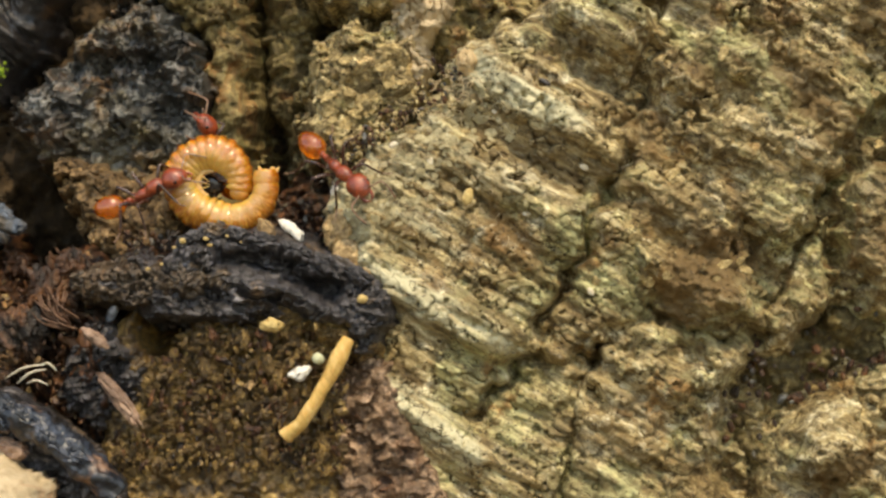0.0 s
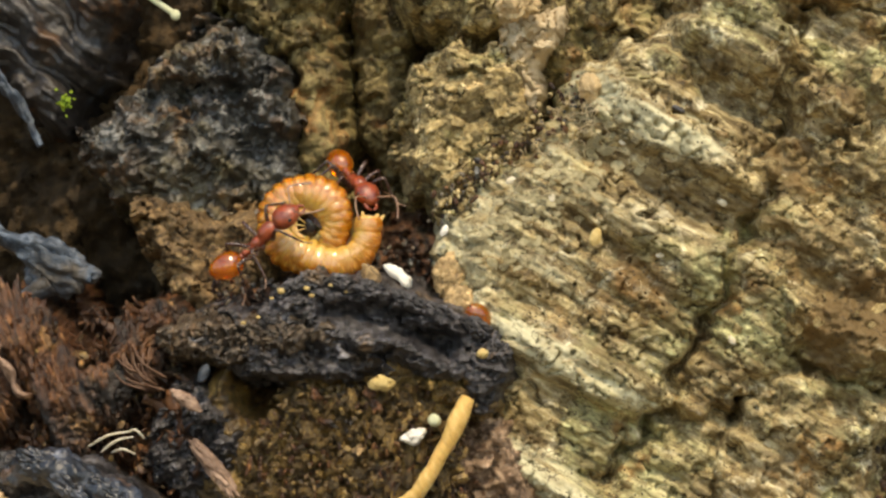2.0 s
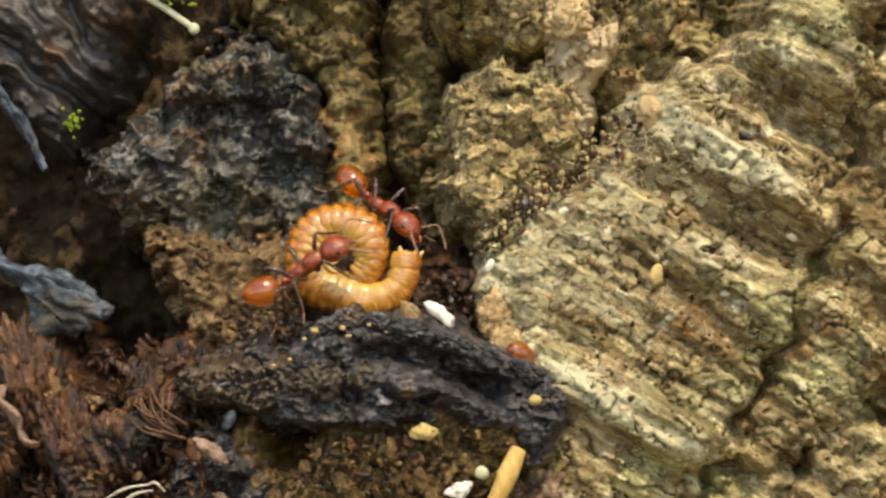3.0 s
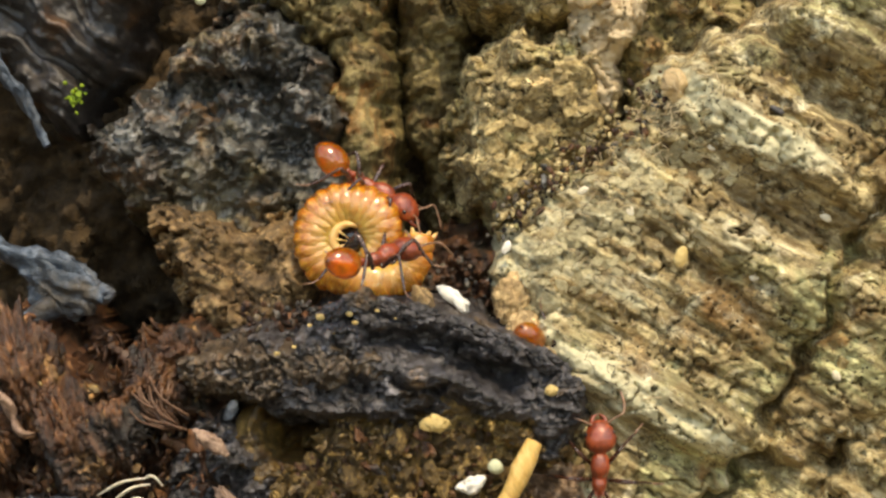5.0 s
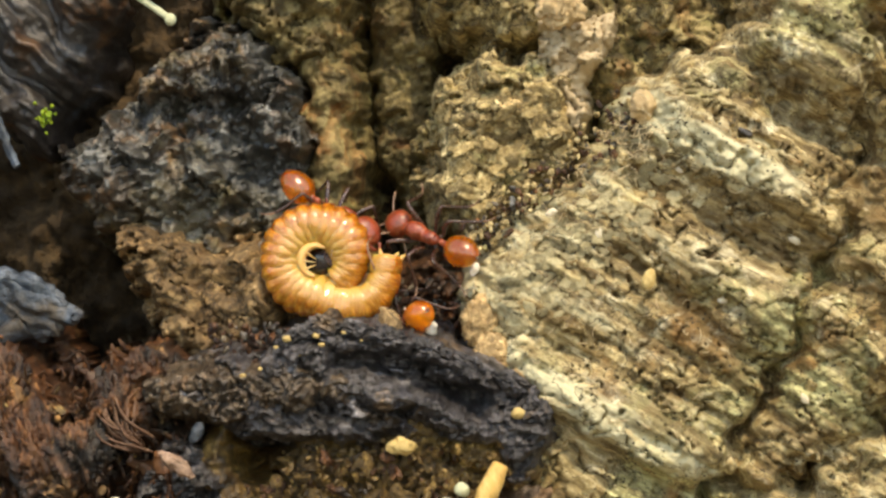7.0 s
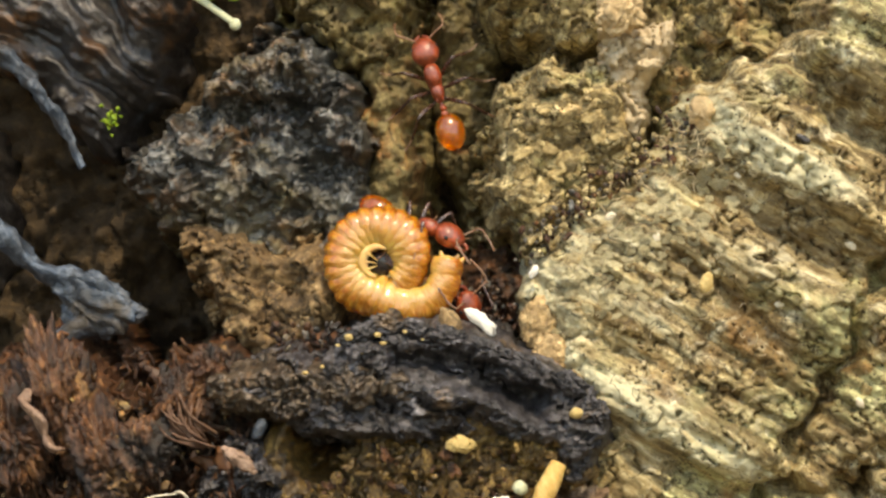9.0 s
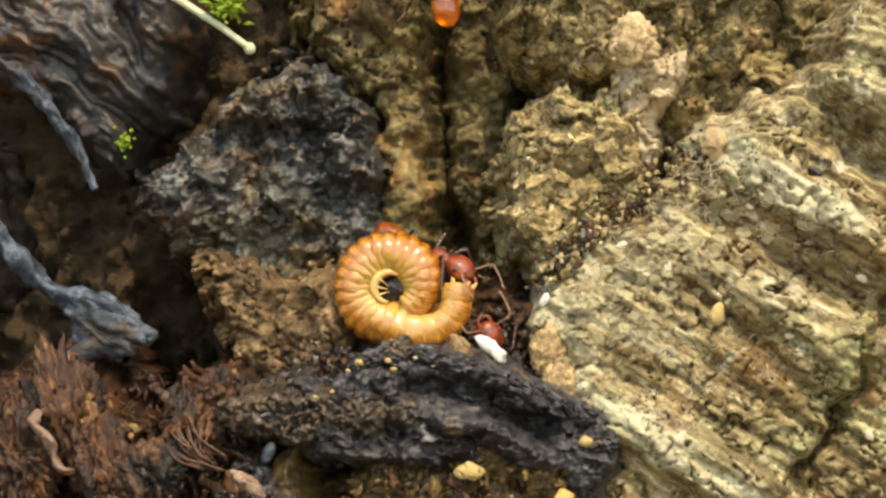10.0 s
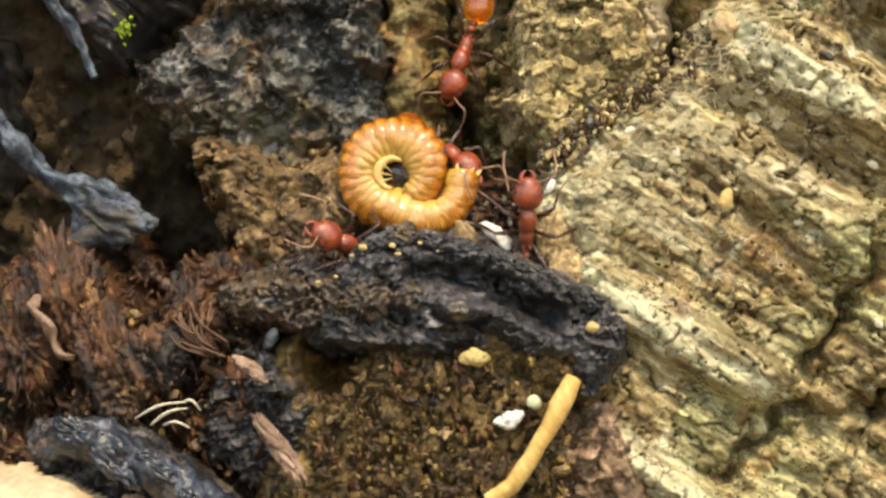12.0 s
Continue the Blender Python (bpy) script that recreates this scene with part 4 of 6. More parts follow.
# flakes and splinters of rotten wood on the mound; tan ones double as glints
flakes = {0: [], 1: [], 2: []}
for k in range(260):
    x, z = rng.uniform(-31, -16.5), rng.uniform(-14.5, -3.6)
    if z > -4.6 and not -21.5 < x < -16.5 and not -29 < x < -25.6:
        continue
    s = rng.uniform(0.07, 0.24)
    flakes[rng.choice((0, 0, 0, 1, 2, 2))].append(blob_data((x, rng.uniform(-1.2, 0.4), z), (s * rng.uniform(0.6, 1.2), s * 0.3, s * rng.uniform(0.8, 1.8)), 0.5, 1.6, k % 53, 2,
                                                (rng.gauss(0, 45), rng.gauss(12, 40), rng.gauss(0, 60))))
for k, m in enumerate((M_FIBRE, M_SOIL, M_TAN)):
    me = mesh_from("wood_flakes", *join_data(flakes[k]), smooth_shade=False)
    me.materials.append(m)
    top_thing("wood_flakes", me, ("reddish brown flakes of rotten wood", "dark flakes of rotten wood", "tan splinters of rotten wood, some in place of glints")[k], "wood flakes", kind="stuff")

top_thing("twig", tube("twig", [(-1.4, -2.4, -8.4), (-2.1, -2.8, -9.9), (-3.3, -3.2, -12.2), (-4.3, -3.3, -13.6), (-5.3, -3.0, -14.5)], [0.52, 0.62, 0.5, 0.46, 0.62], M_TWIG, 26, 14, 0.8, 0.22, 3),
          "short bent yellow twig lying against the soil", "twig")
top_thing("white_grain", lump("white_grain", (-4.6, -1.7, -10.6), (0.7, 0.45, 0.42), M_WHITE, 2, (0, -15, 0), 4, (1.2, 1.2, 1.2), 0.45, 0.5), "white lumpy grain lying on soil", "grain")
top_thing("cream_chip", lump("cream_chip", (-6.3, -1.7, -7.55), (0.65, 0.4, 0.38), M_YCHIP, 4, (0, 10, 0), 4, (1.4, 1.4, 1.4), 0.45, 0.5), "yellow cream chip under the ledge", "chip")
top_thing("cream_chip", blob("cream_chip", (-3.3, -2.0, -9.7), (0.35, 0.3, 0.35), M_STEM, rough=0.3, seed=6), "small grey-green grain beside the twig", "chip")
top_thing("yellow_chip", blob("yellow_chip", (-0.5, -2.1, -5.9), (0.35, 0.3, 0.3), M_YCHIP, rough=0.3, seed=7), "small yellow chip stuck to the ledge", "chip")
# yellow chips painted in where the ledge glints
for k, (x, y, z, s) in enumerate([(-12.0, -1.0, -2.2, 0.34), (-10.6, -0.9, -2.1, 0.24), (-10.3, -1.3, -2.5, 0.2), (-12.6, -1.2, -2.6, 0.16), (-9.2, -1.1, -1.9, 0.16), (-8.3, -1.2, -2.3, 0.13), (-14.2, -1.6, -4.0, 0.2), (-11.4, -1.5, -3.0, 0.14), (-13.4, -1.4, -3.7, 0.14)]):
    top_thing("yellow_chip", blob("yellow_chip", (x, y - 0.45, z), (s * 0.8, s * 0.5, s * 0.5), M_YCHIP, rough=0.6, freq=2.5, seed=10 + k), "gold speck standing in for a glint on the black ledge", "chip", "gold specks on the ledge")
top_thing("blue_pebble", blob("blue_pebble", (-16.6, -1.6, -6.9), (0.3, 0.32, 0.6), M_ROOT, rough=0.3, seed=21, turn=(0, 28, 0)), "small shiny blue-grey pebble", "pebble")
top_thing("white_flake", blob("white_flake", (-5.4, 2.0, -1.4), (1.0, 0.22, 0.36), M_WHITE, rough=0.6, freq=1.6, seed=22, turn=(0, 42, 0)), "white papery flake behind the ledge", "flake")
top_thing("pale_chip", lump("pale_chip", (-7.0, 1.2, -1.6), (0.55, 0.3, 0.9), M_TAN, 33, (0, -28, 0), 4, (1.2, 1.2, 0.6), 0.2, 0.5), "pale tan wood chip under the tail of the grub", "chip")
for k, (x, y, z, sx, sz, tilt) in enumerate([(-2.5, 2.6, -1.4, 1.0, 1.3, 15), (-1.9, 1.9, -3.2, 1.0, 1.2, 10), (-1.0, 1.2, -4.9, 0.8, 1.0, 30)]):
    top_thing("bark_chip", lump("bark_chip", (x, y, z), (sx, 0.5, sz), M_PEACH, 35 + k, (0, tilt, 0), 5, (1.8, 1.8, 1.8), 0.16, 0.8), "peach tan scale on the lower bark edge", "chip", "peach scales on the bark edge")
top_thing("bark_chip", blob("bark_chip", (6.1, 0.2, 0.7), (0.34, 0.2, 0.52), M_YCHIP, rough=0.2, seed=23, turn=(0, 15, 0)), "oval tan scale stuck to the bark", "chip")
top_thing("bark_chip", blob("bark_chip", (5.9, 2.5, 9.5), (0.7, 0.5, 0.85), M_PINK, rough=0.5, freq=1.2, level=4, seed=24), "peach coloured bark chip", "chip")
top_thing("bark_chip", blob("bark_chip", (27.6, 0.6, 3.7), (0.5, 0.3, 0.85), M_PINK, rough=0.25, seed=25, turn=(0, -30, 0)), "orange tan bark chip", "chip")
peel = tagged(new("peeling_bark"), label="peach and tan bark plate peeling from the crest", category="bark")
part("plate", relief("plate", [(1.0, 14.4), (1.6, 14.8), (3.0, 14.4), (4.6, 14.9), (4.8, 13.6), (4.0, 12.6), (3.4, 11.2), (3.5, 9.8), (2.8, 8.2), (2.4, 7.0), (1.8, 8.0), (1.7, 9.8), (1.3, 11.8)],
     plate_depth(6.2, 1.6, 210, 0.6, 0.6), M_PALE, step=0.08, curl=0.7, fall=1.4, ragged=0.6, back=10, seed=19, drop=0.4), peel)
part("peach_scale", lump("peach_scale", (1.7, 5.3, 15.2), (1.35, 0.8, 1.2), M_PINK, 28, (0, -10, 0), 5, (0.9, 0.9, 0.9), 0.4, 0.6), peel, "bright peach round scale")
top_thing("pale_lump", relief("pale_lump", [(-36, -14.2), (-30, -13.7), (-28.0, -13.6), (-26.4, -14.0), (-24.2, -15.3), (-21.6, -16.4), (-20.0, -17.4), (-19.2, -20), (-36, -20)],
          lambda X, Z, P, d: -9.0 - 0.5 * fbm(P * 0.25, 3, 270) - 0.12 * fbm(P * 1.4, 3, 271), M_SUNWOOD, step=0.14, curl=1.8, fall=2.2, ragged=0.5, back=-4.5, seed=24, drop=0.5), "pale sunlit wood lump", "wood")
curled = tagged(new("curled_bark"), label="curled blue-black bark with worn edges", category="bark")
part("roll", tube("roll", [(-27.2, -5.0, -12.3), (-26.0, -5.6, -11.9), (-24.6, -5.8, -11.7), (-23.0, -5.8, -12.4), (-21.2, -5.7, -13.4), (-19.3, -5.6, -14.5), (-17.6, -5.4, -15.9), (-15.5, -5.0, -18)],
     [0.5, 0.85, 1.05, 0.95, 1.0, 0.95, 1.0, 0.9], M_SLATE, 90, 40, 1.0, 0.42, 41), curled)
part("inner_bark", relief("inner_bark", [(-27.4, -12.0), (-25, -11.3), (-22.4, -12.4), (-19, -14.4), (-16, -17.4), (-16, -20), (-27.6, -20)],
     rough_depth(-4.0, 240, 0.7, 0.6, 0.12, 0.35, 2.0), M_LEDGE, step=0.1, curl=0.9, fall=1.2, ragged=0.3, back=0, seed=21, drop=0.4), curled, "dark hollow inner side")
for k, (x, y, z, sx, sy, sz, tilt) in enumerate([(-24.9, -6.2, -11.6, 1.5, 0.6, 0.7, 20), (-23.2, -6.3, -12.9, 1.4, 0.7, 0.6, 42), (-21.6, -6.2, -13.0, 1.5, 0.6, 0.6, 30), (-19.8, -6.1, -14.3, 1.3, 0.7, 0.6, 48), (-18.3, -5.9, -15.4, 1.2, 0.7, 0.7, 40)]):
    part("fold", lump("fold", (x, y, z), (sx, sy, sz), M_SLATE, 140 + k, (0, tilt, 0), 5, (0.6, 1.0, 1.2), 0.38, 0.9), curled)
part("frayed_end", lump("frayed_end", (-26.9, -4.4, -12.1), (1.1, 0.9, 1.2), M_LEDGE, 42, (0, 30, 0), 5, (0.8, 0.8, 0.8), 0.4, 0.6), curled, "dark frayed end")
part("torn_edge", lump("torn_edge", (-22.0, -5.4, -15.1), (1.1, 0.5, 0.6), M_PINKWOOD, 43, (0, 18, 0), 5, (0.6, 1.0, 1.0), 0.4, 0.6), curled, "pinkish brown torn edge")
chunk = tagged(new("dark_chunk"), label="dark blackish broken wood chunk", category="wood")
part("block", relief("block", [(-20.2, -11.6), (-19.7, -8.6), (-18.4, -7.5), (-17.2, -7.6), (-15.7, -9.0), (-14.7, -10.4), (-14.6, -12.6), (-15.6, -14.4), (-17.6, -14.2), (-19.6, -13.2)],
     rough_depth(-1.8, 250, 0.8, 0.75, 0.12, 0.4, 1.7), M_LEDGE, step=0.08, curl=1.4, fall=2.2, ragged=0.6, back=3, seed=22, drop=0.5), chunk)
part("brown_cap", lump("brown_cap", (-17.5, -2.6, -8.3), (0.95, 0.35, 0.36), M_PINKWOOD, 46, (0, 38, 0), 4, (1, 1, 1), 0.4, 0.6), chunk, "pinkish brown worn spot")
top_thing("wood_shard", lump("wood_shard", (-15.9, -2.5, -12.2), (0.5, 0.4, 2.0), M_PINKWOOD, 47, (0, -36, 0), 5, (1.6, 1.6, 0.4), 0.35, 0.7), "pale pinkish brown wood shard", "wood")
top_thing("bark_strip", tube("bark_strip", [(-28.6, -1.0, -5.0), (-28.7, -1.5, -5.7), (-28.0, -1.4, -6.4), (-27.7, -1.2, -7.3), (-27.2, -1.5, -8.0), (-26.6, -1.2, -8.0)],
          [0.2, 0.45, 0.46, 0.4, 0.4, 0.15], M_PINKWOOD, 40, 12, 0.5, 0.3, 48), "pale curled strip of bark on rotten wood", "bark")
tuft = []
for k in range(26):
    a = Vector((-19.5 + rng.gauss(0, 0.25), -1.0 + rng.uniform(-0.3, 0.3), -7.6 + rng.gauss(0, 0.3)))
    lean = radians(95 + rng.uniform(0, 62))
    reach = rng.uniform(1.4, 2.9)
    b = a + Vector((math.cos(lean) * reach, rng.uniform(-0.5, 0.3), math.sin(lean) * reach))
    m_ = (a + b) / 2 + Vector((-0.35, -0.3, -0.1))
    w = rng.uniform(0.07, 0.15)
    tuft.append(lathe(curve_points([a, m_, b], 7), [w, w * 1.2, w * 1.2, w, w, w * 0.8, w * 0.4], 6, 0.5))
me = mesh_from("fibre_tuft", *join_data(tuft))
me.materials.append(M_TUFT)
top_thing("fibre_tuft", me, "fan of reddish brown fibres fraying from rotten wood", "fibres")
top_thing("rotten_lump", lump("rotten_lump", (-10.6, 4.4, -3.9), (5.0, 2.4, 2.2), M_FIBRE, 49, (0, 4, 0), 5, (0.5, 0.5, 0.9), 0.18, 0.6), "brown rotten wood pad under the grub", "wood")
# torn lumps of rotten wood
for k, (x, y, z, sx, sy, sz, tilt) in enumerate([(-27.4, 0.2, -5.4, 1.5, 1.2, 2.9, -12), (-29.8, 0.0, -7.6, 1.6, 1.3, 2.6, -20), (-25.2, -0.4, -8.0, 1.4, 1.2, 2.1, -25), (-22.8, -0.6, -8.3, 1.7, 1.2, 1.4, -35),
                                                 (-20.6, -0.3, -5.6, 1.5, 1.0, 1.5, 30), (-19.3, 0.2, -4.2, 1.4, 1.2, 0.9, 60), (-24.6, -0.8, -9.6, 1.9, 1.0, 1.1, 70)
                                                 ]):
    top_thing("rotten_lump", lump("rotten_lump", (x, y, z), (sx, sy, sz), M_FIBRE, 50 + k, (0, tilt, 0), 5, (1.5, 1.5, 0.4), 0.5, 1.0), "torn fibrous lump of rotten brown wood", "wood", "torn wood lumps on the mound")
for k, (a, b) in enumerate([((-23.0, -3.4, -10.9), (-20.4, -3.6, -10.0)), ((-22.2, -3.6, -11.2), (-20.3, -3.7, -10.3)), ((-20.5, -3.6, -9.95), (-19.7, -3.6, -10.4)), ((-21.6, -3.4, -11.2), (-20.2, -3.6, -11.3))]):
    mid = ((a[0] + b[0]) / 2, (a[1] + b[1]) / 2 - 0.2, (a[2] + b[2]) / 2 + 0.25)
    top_thing("straw", tube("straw", [a, mid, b], [0.07, 0.15, 0.06], M_CREAM, 10, 6, 0.5, 0.3, k), "pale split straw on rotten wood", "straw", "straws on the mound")

# blue-grey roots in the hollow
top_thing("root", tube("root", [(-40, 11.4, 14.8), (-36, 11.2, 14.4), (-32.9, 10.9, 13.2), (-30.4, 10.7, 10.4), (-28.6, 10.6, 7.0)], [0.6, 0.75, 0.7, 0.6, 0.35], M_ROOT, 90, 28, 0.6, 0.9, 8),
          "blue-grey dead root lying on wrinkled wood", "root")
root = top_thing("root", tube("root", [(-42, 6.2, 9.5), (-36, 5.8, 6.2), (-32.8, 5.5, 4.2), (-29.8, 5.2, 1.3), (-26.5, 5.0, 0.2), (-24.4, 5.2, -0.9)], [0.8, 0.9, 0.95, 0.8, 1.0, 0.4], M_ROOT, 80, 28, 0.6, 0.75, 9),
                 "blue-grey root ending in a flattened knot", "root")
part("knot", lump("knot", (-26.4, 5.2, -0.7), (2.5, 0.9, 1.6), M_ROOT, 32, (0, 20, 0), 5, (0.35, 0.6, 0.6), 0.38, 0.45), root)
part("side_root", tube("side_root", [(-26.8, 5.0, -1.6), (-28.6, 5.0, -2.8), (-30.2, 5.4, -4.6)], [0.8, 0.6, 0.35], M_ROOT, 24, 12, 0.9, 0.3, 10), root)

# moss and a stem in the upper hollow
stem = top_thing("stem", tube("stem", [(-26.5, 9.3, 19.4), (-24.2, 9.2, 18.0), (-21.6, 9.1, 16.4), (-19.75, 9, 15.1)], [0.26, 0.25, 0.22, 0.2], M_STEM, 20, 8), "pale stem with a rounded tip", "stem")
part("tip", blob("tip", (-19.65, 9, 15.0), (0.34, 0.3, 0.36), M_STEM, level=2, rough=0.1), stem)


def moss(x, y, z, n, size, seed):
    r = random.Random(seed)
    items = []
    for k in range(n):
        a = Vector((x + r.gauss(0, size * 0.4), y + r.gauss(0, size * 0.3), z + r.gauss(0, size * 0.5)))
        t = a + Vector((r.gauss(0, 0.5), r.uniform(-0.5, 0), r.uniform(-0.3, 0.7))) * size * 0.7
        items.append(lathe([a, (a + t) / 2 + Vector((0, -0.05, 0.05)), t], [0.05, 0.14, 0.02], 5))
    me = mesh_from("moss", *join_data(items))
    me.materials.append(M_MOSS)
    return me


top_thing("moss_tuft", moss(-20.7, 8.8, 17.3, 110, 0.95, 1), "bright green moss tuft hanging in a hollow", "moss")
top_thing("moss_tuft", moss(-26.7, 9.9, 9.7, 30, 0.5, 2), "tiny bright green moss tuft", "moss")

# crumbs caught in the seam between knob and slab, and under the grub
crumbs = {0: [], 1: [], 2: []}
for k in range(700):
    f = rng.random()
    if k < 330:
        x, z, y = -3.2 + 9.2 * f + rng.gauss(0, 0.45), 2.2 + 7.4 * f + rng.gauss(0, 0.6), 3.9 - 0.5 * f + rng.uniform(-0.7, 0.5)
    elif k < 430:
        x, z, y = rng.uniform(-8.5, -2.6), rng.uniform(-3.0, 0.6), 4.8 + rng.uniform(-1.0, 0.6)
    else:
        x, z, y = rng.uniform(-16.5, -12.5), rng.uniform(-3.6, -1.6), 2.2 + rng.uniform(-1.2, 0.6)
    s = rng.uniform(0.06, 0.24)
    if k >= 520:
        x, z, y, s = rng.uniform(22.5, 35), rng.gauss(-11.0, 2.4), 4.6 + rng.uniform(-0.9, 0.8), rng.uniform(0.1, 0.36)
    crumbs[rng.choice((0, 0, 0, 1, 2, 2)) if k < 330 else rng.choice((1, 2, 2, 2)) if k >= 520 else rng.choice((1, 2, 2))].append(blob_data((x, y, z), (s * rng.uniform(0.8, 1.5), s * 0.7, s * rng.uniform(0.5, 1.1)), 0.55, 2.0, k % 61, 2,
                                                      (rng.uniform(0, 180), rng.uniform(0, 180), rng.uniform(0, 180))))
for k, m in enumerate((M_KNOB, M_ROCK, M_FIBRE)):
    me = mesh_from("bark_crumbs", *join_data(crumbs[k]), smooth_shade=False)
    me.materials.append(m)
    top_thing("bark_crumbs", me, ("tan crumbs of bark in a seam", "dark grey crumbs of bark in a seam", "brown crumbs of bark in a seam")[k], "bark crumbs", kind="stuff")
part("seam_floor", relief("seam_floor", [(-13, -5), (-13.4, -2), (-9, -0.2), (-4.5, 1.6), (-2.0, 1.0), (-1.0, -3), (0, -6)], rough_depth(5.4, 220, 0.8, 0.6, 0.15, 0.4, 0.9), M_FIBRE,
     step=0.12, curl=1.5, fall=1.5, ragged=0.8, back=14, seed=20), trunk, "pinkish brown crumbly bark under the knob")

# hair-like fibres and flecks on the slab
def slab_y(x, z):
    X, Z = np.array([x]), np.array([z])
    return float(slab_depth(X, Z, np.stack([X, 0 * X, Z], 1), X * 0 + 9)[0])


hairs, roots = [], []
for k in range(190):
    x, z = rng.gauss(4.6, 1.9), rng.gauss(7.6, 1.3)
    if k > 120:
        x, z = rng.uniform(0.5, 9), rng.uniform(-8, 6)
    if z < 5.2 + 0.75 * x:
        roots.append((x, z))
RX, RZ = np.array(roots).T
for x, z, y in zip(RX, RZ, slab_depth(RX, RZ, np.stack([RX, 0 * RX, RZ], 1), RX * 0 + 9) - 0.05):
    a, n_ = rng.uniform(0, math.pi), rng.uniform(0.3, 0.9)
    p = Vector((x, y, z))
    q = p + Vector((math.cos(a) * n_, -rng.uniform(0.05, 0.3), math.sin(a) * n_))
    hairs.append(lathe(curve_points([p, (p + q) / 2 + Vector((rng.gauss(0, 0.1), -0.08, rng.gauss(0, 0.1))), q], 5), [0.03, 0.035, 0.03, 0.025, 0.01], 4))
me = mesh_from("bark_fibres", *join_data(hairs))
me.materials.append(M_STRAW)
top_thing("bark_fibres", me, "fine pale fibres lifting off the bark", "fibres", kind="stuff")
# black blob drawn in place of a small hole's shade
top_thing("dark_speck", lump("dark_speck", (11.0, slab_y(11.0, 8.1) - 0.05, 8.1), (0.42, 0.18, 0.2), M_LEDGE, 71, (0, 25, 0), 3, (1, 1, 1), 0.3, 0.5), "small black blob for the shade in a bark hole", "crumb")
top_thing("white_flake", lump("white_flake", (-2.75, 2.6, 1.2), (0.2, 0.12, 0.38), M_WHITE, 72, (0, 25, 0), 3, (1, 1, 1), 0.4, 0.5), "tiny white flake on the bark edge", "flake")
for k, (x, z, s) in enumerate([(9.8, -0.4, 0.2), (13.6, 2.6, 0.22), (16.3, 2.7, 0.24), (3.6, 3.0, 0.2), (1.2, 4.1, 0.22), (7.8, 6.2, 0.18), (14.0, -5.5, 0.2)]):
    top_thing("bark_chip", lump("bark_chip", (x, slab_y(x, z), z), (s * 1.3, s * 0.5, s), M_CREAM, 74 + k, (0, 40 * k, 0), 3, (2, 2, 2), 0.4, 0.5), "tiny cream scale stuck to the bark", "chip", "cream scales on the bark")

# loose fibres of the rotten wood
fib = []
for k in range(200):
    x, z = rng.uniform(-31, -17.5), rng.uniform(-11.5, -3.2)
    a = Vector((x, rng.uniform(-1.2, 0.6), z))
    way = Vector((rng.gauss(0.1, 0.45), rng.gauss(-0.35, 0.3), rng.gauss(0.7, 0.5))).normalized() * rng.uniform(0.4, 1.3)
    bend = Vector((rng.gauss(0, 0.2), rng.gauss(0, 0.2), rng.gauss(0, 0.2)))
    w = rng.uniform(0.04, 0.11)
    fib.append(lathe(curve_points([a, a + way * 0.5 + bend, a + way], 5), [w, w * 1.2, w, w * 0.8, w * 0.3], 5, 0.5))
me = mesh_from("wood_fibres", *join_data(fib))
me.materials.append(M_FIBRE)
top_thing("wood_fibres", me, "loose reddish brown wood fibres", "fibres", kind="stuff")


# ---- loose scales of bark and splinters of wood ----
M_SCALE = varied(surface("bark_scale", [(0.0, (0.26, 0.20, 0.095)), (0.5, (0.46, 0.39, 0.22)), (1.0, (0.66, 0.59, 0.40))], scale=0.8, fine=3.0, rough=0.75, gloss=0.35, bump=0.08,
                         specks=((0.03, 0.022, 0.012), 3.0, 0.22, 0.5)), 0.62, 1.25)
M_TAN_SCALE = varied(surface("tan_bark_scale", [(0.0, (0.15, 0.095, 0.036)), (0.5, (0.36, 0.265, 0.115)), (1.0, (0.62, 0.51, 0.29))], scale=0.8, fine=2.6, rough=0.75, gloss=0.35, bump=0.1, chips=[(2.4, 0.7, 1.25)]), 0.4, 1.35)
M_SPLINTER = varied(surface("splinter_wood", [(0.0, (0.020, 0.007, 0.003)), (0.5, (0.075, 0.030, 0.011)), (1.0, (0.24, 0.13, 0.06))], scale=0.7, fine=2.6, stretch=(1.6, 1.6, 0.4), rough=0.5, gloss=0.4, bump=0.12), 0.45, 1.6)


def scale_mesh(seed, material):
    """A thin uneven plate, lying in x and z, its face towards -y."""
    r = random.Random(seed)
    n = 8
    rim = []
    for k in range(n):
        a = 2 * math.pi * (k + r.uniform(-0.3, 0.3)) / n
        d = r.uniform(0.7, 1.15)
        rim.append((d * math.cos(a), d * math.sin(a) * 0.8))
    verts = [(x * 0.82, -0.30 + r.uniform(-0.07, 0.07), z * 0.82) for x, z in rim] + [(x, -0.08 + r.uniform(-0.04, 0.04), z) for x, z in rim] + [(x * 0.9, 0.35, z * 0.9) for x, z in rim]
    verts.append((r.uniform(-0.2, 0.2), -0.36 + r.uniform(-0.08, 0.08), r.uniform(-0.2, 0.2)))
    faces = [(k, (k + 1) % n, 3 * n) for k in range(n)]
    for row in (0, 1):
        faces += [(row * n + k, (row + 1) * n + k, (row + 1) * n + (k + 1) % n, row * n + (k + 1) % n) for k in range(n)]
    me = mesh_from("bark_scale", verts, faces, False)
    me.materials.append(material)
    return me


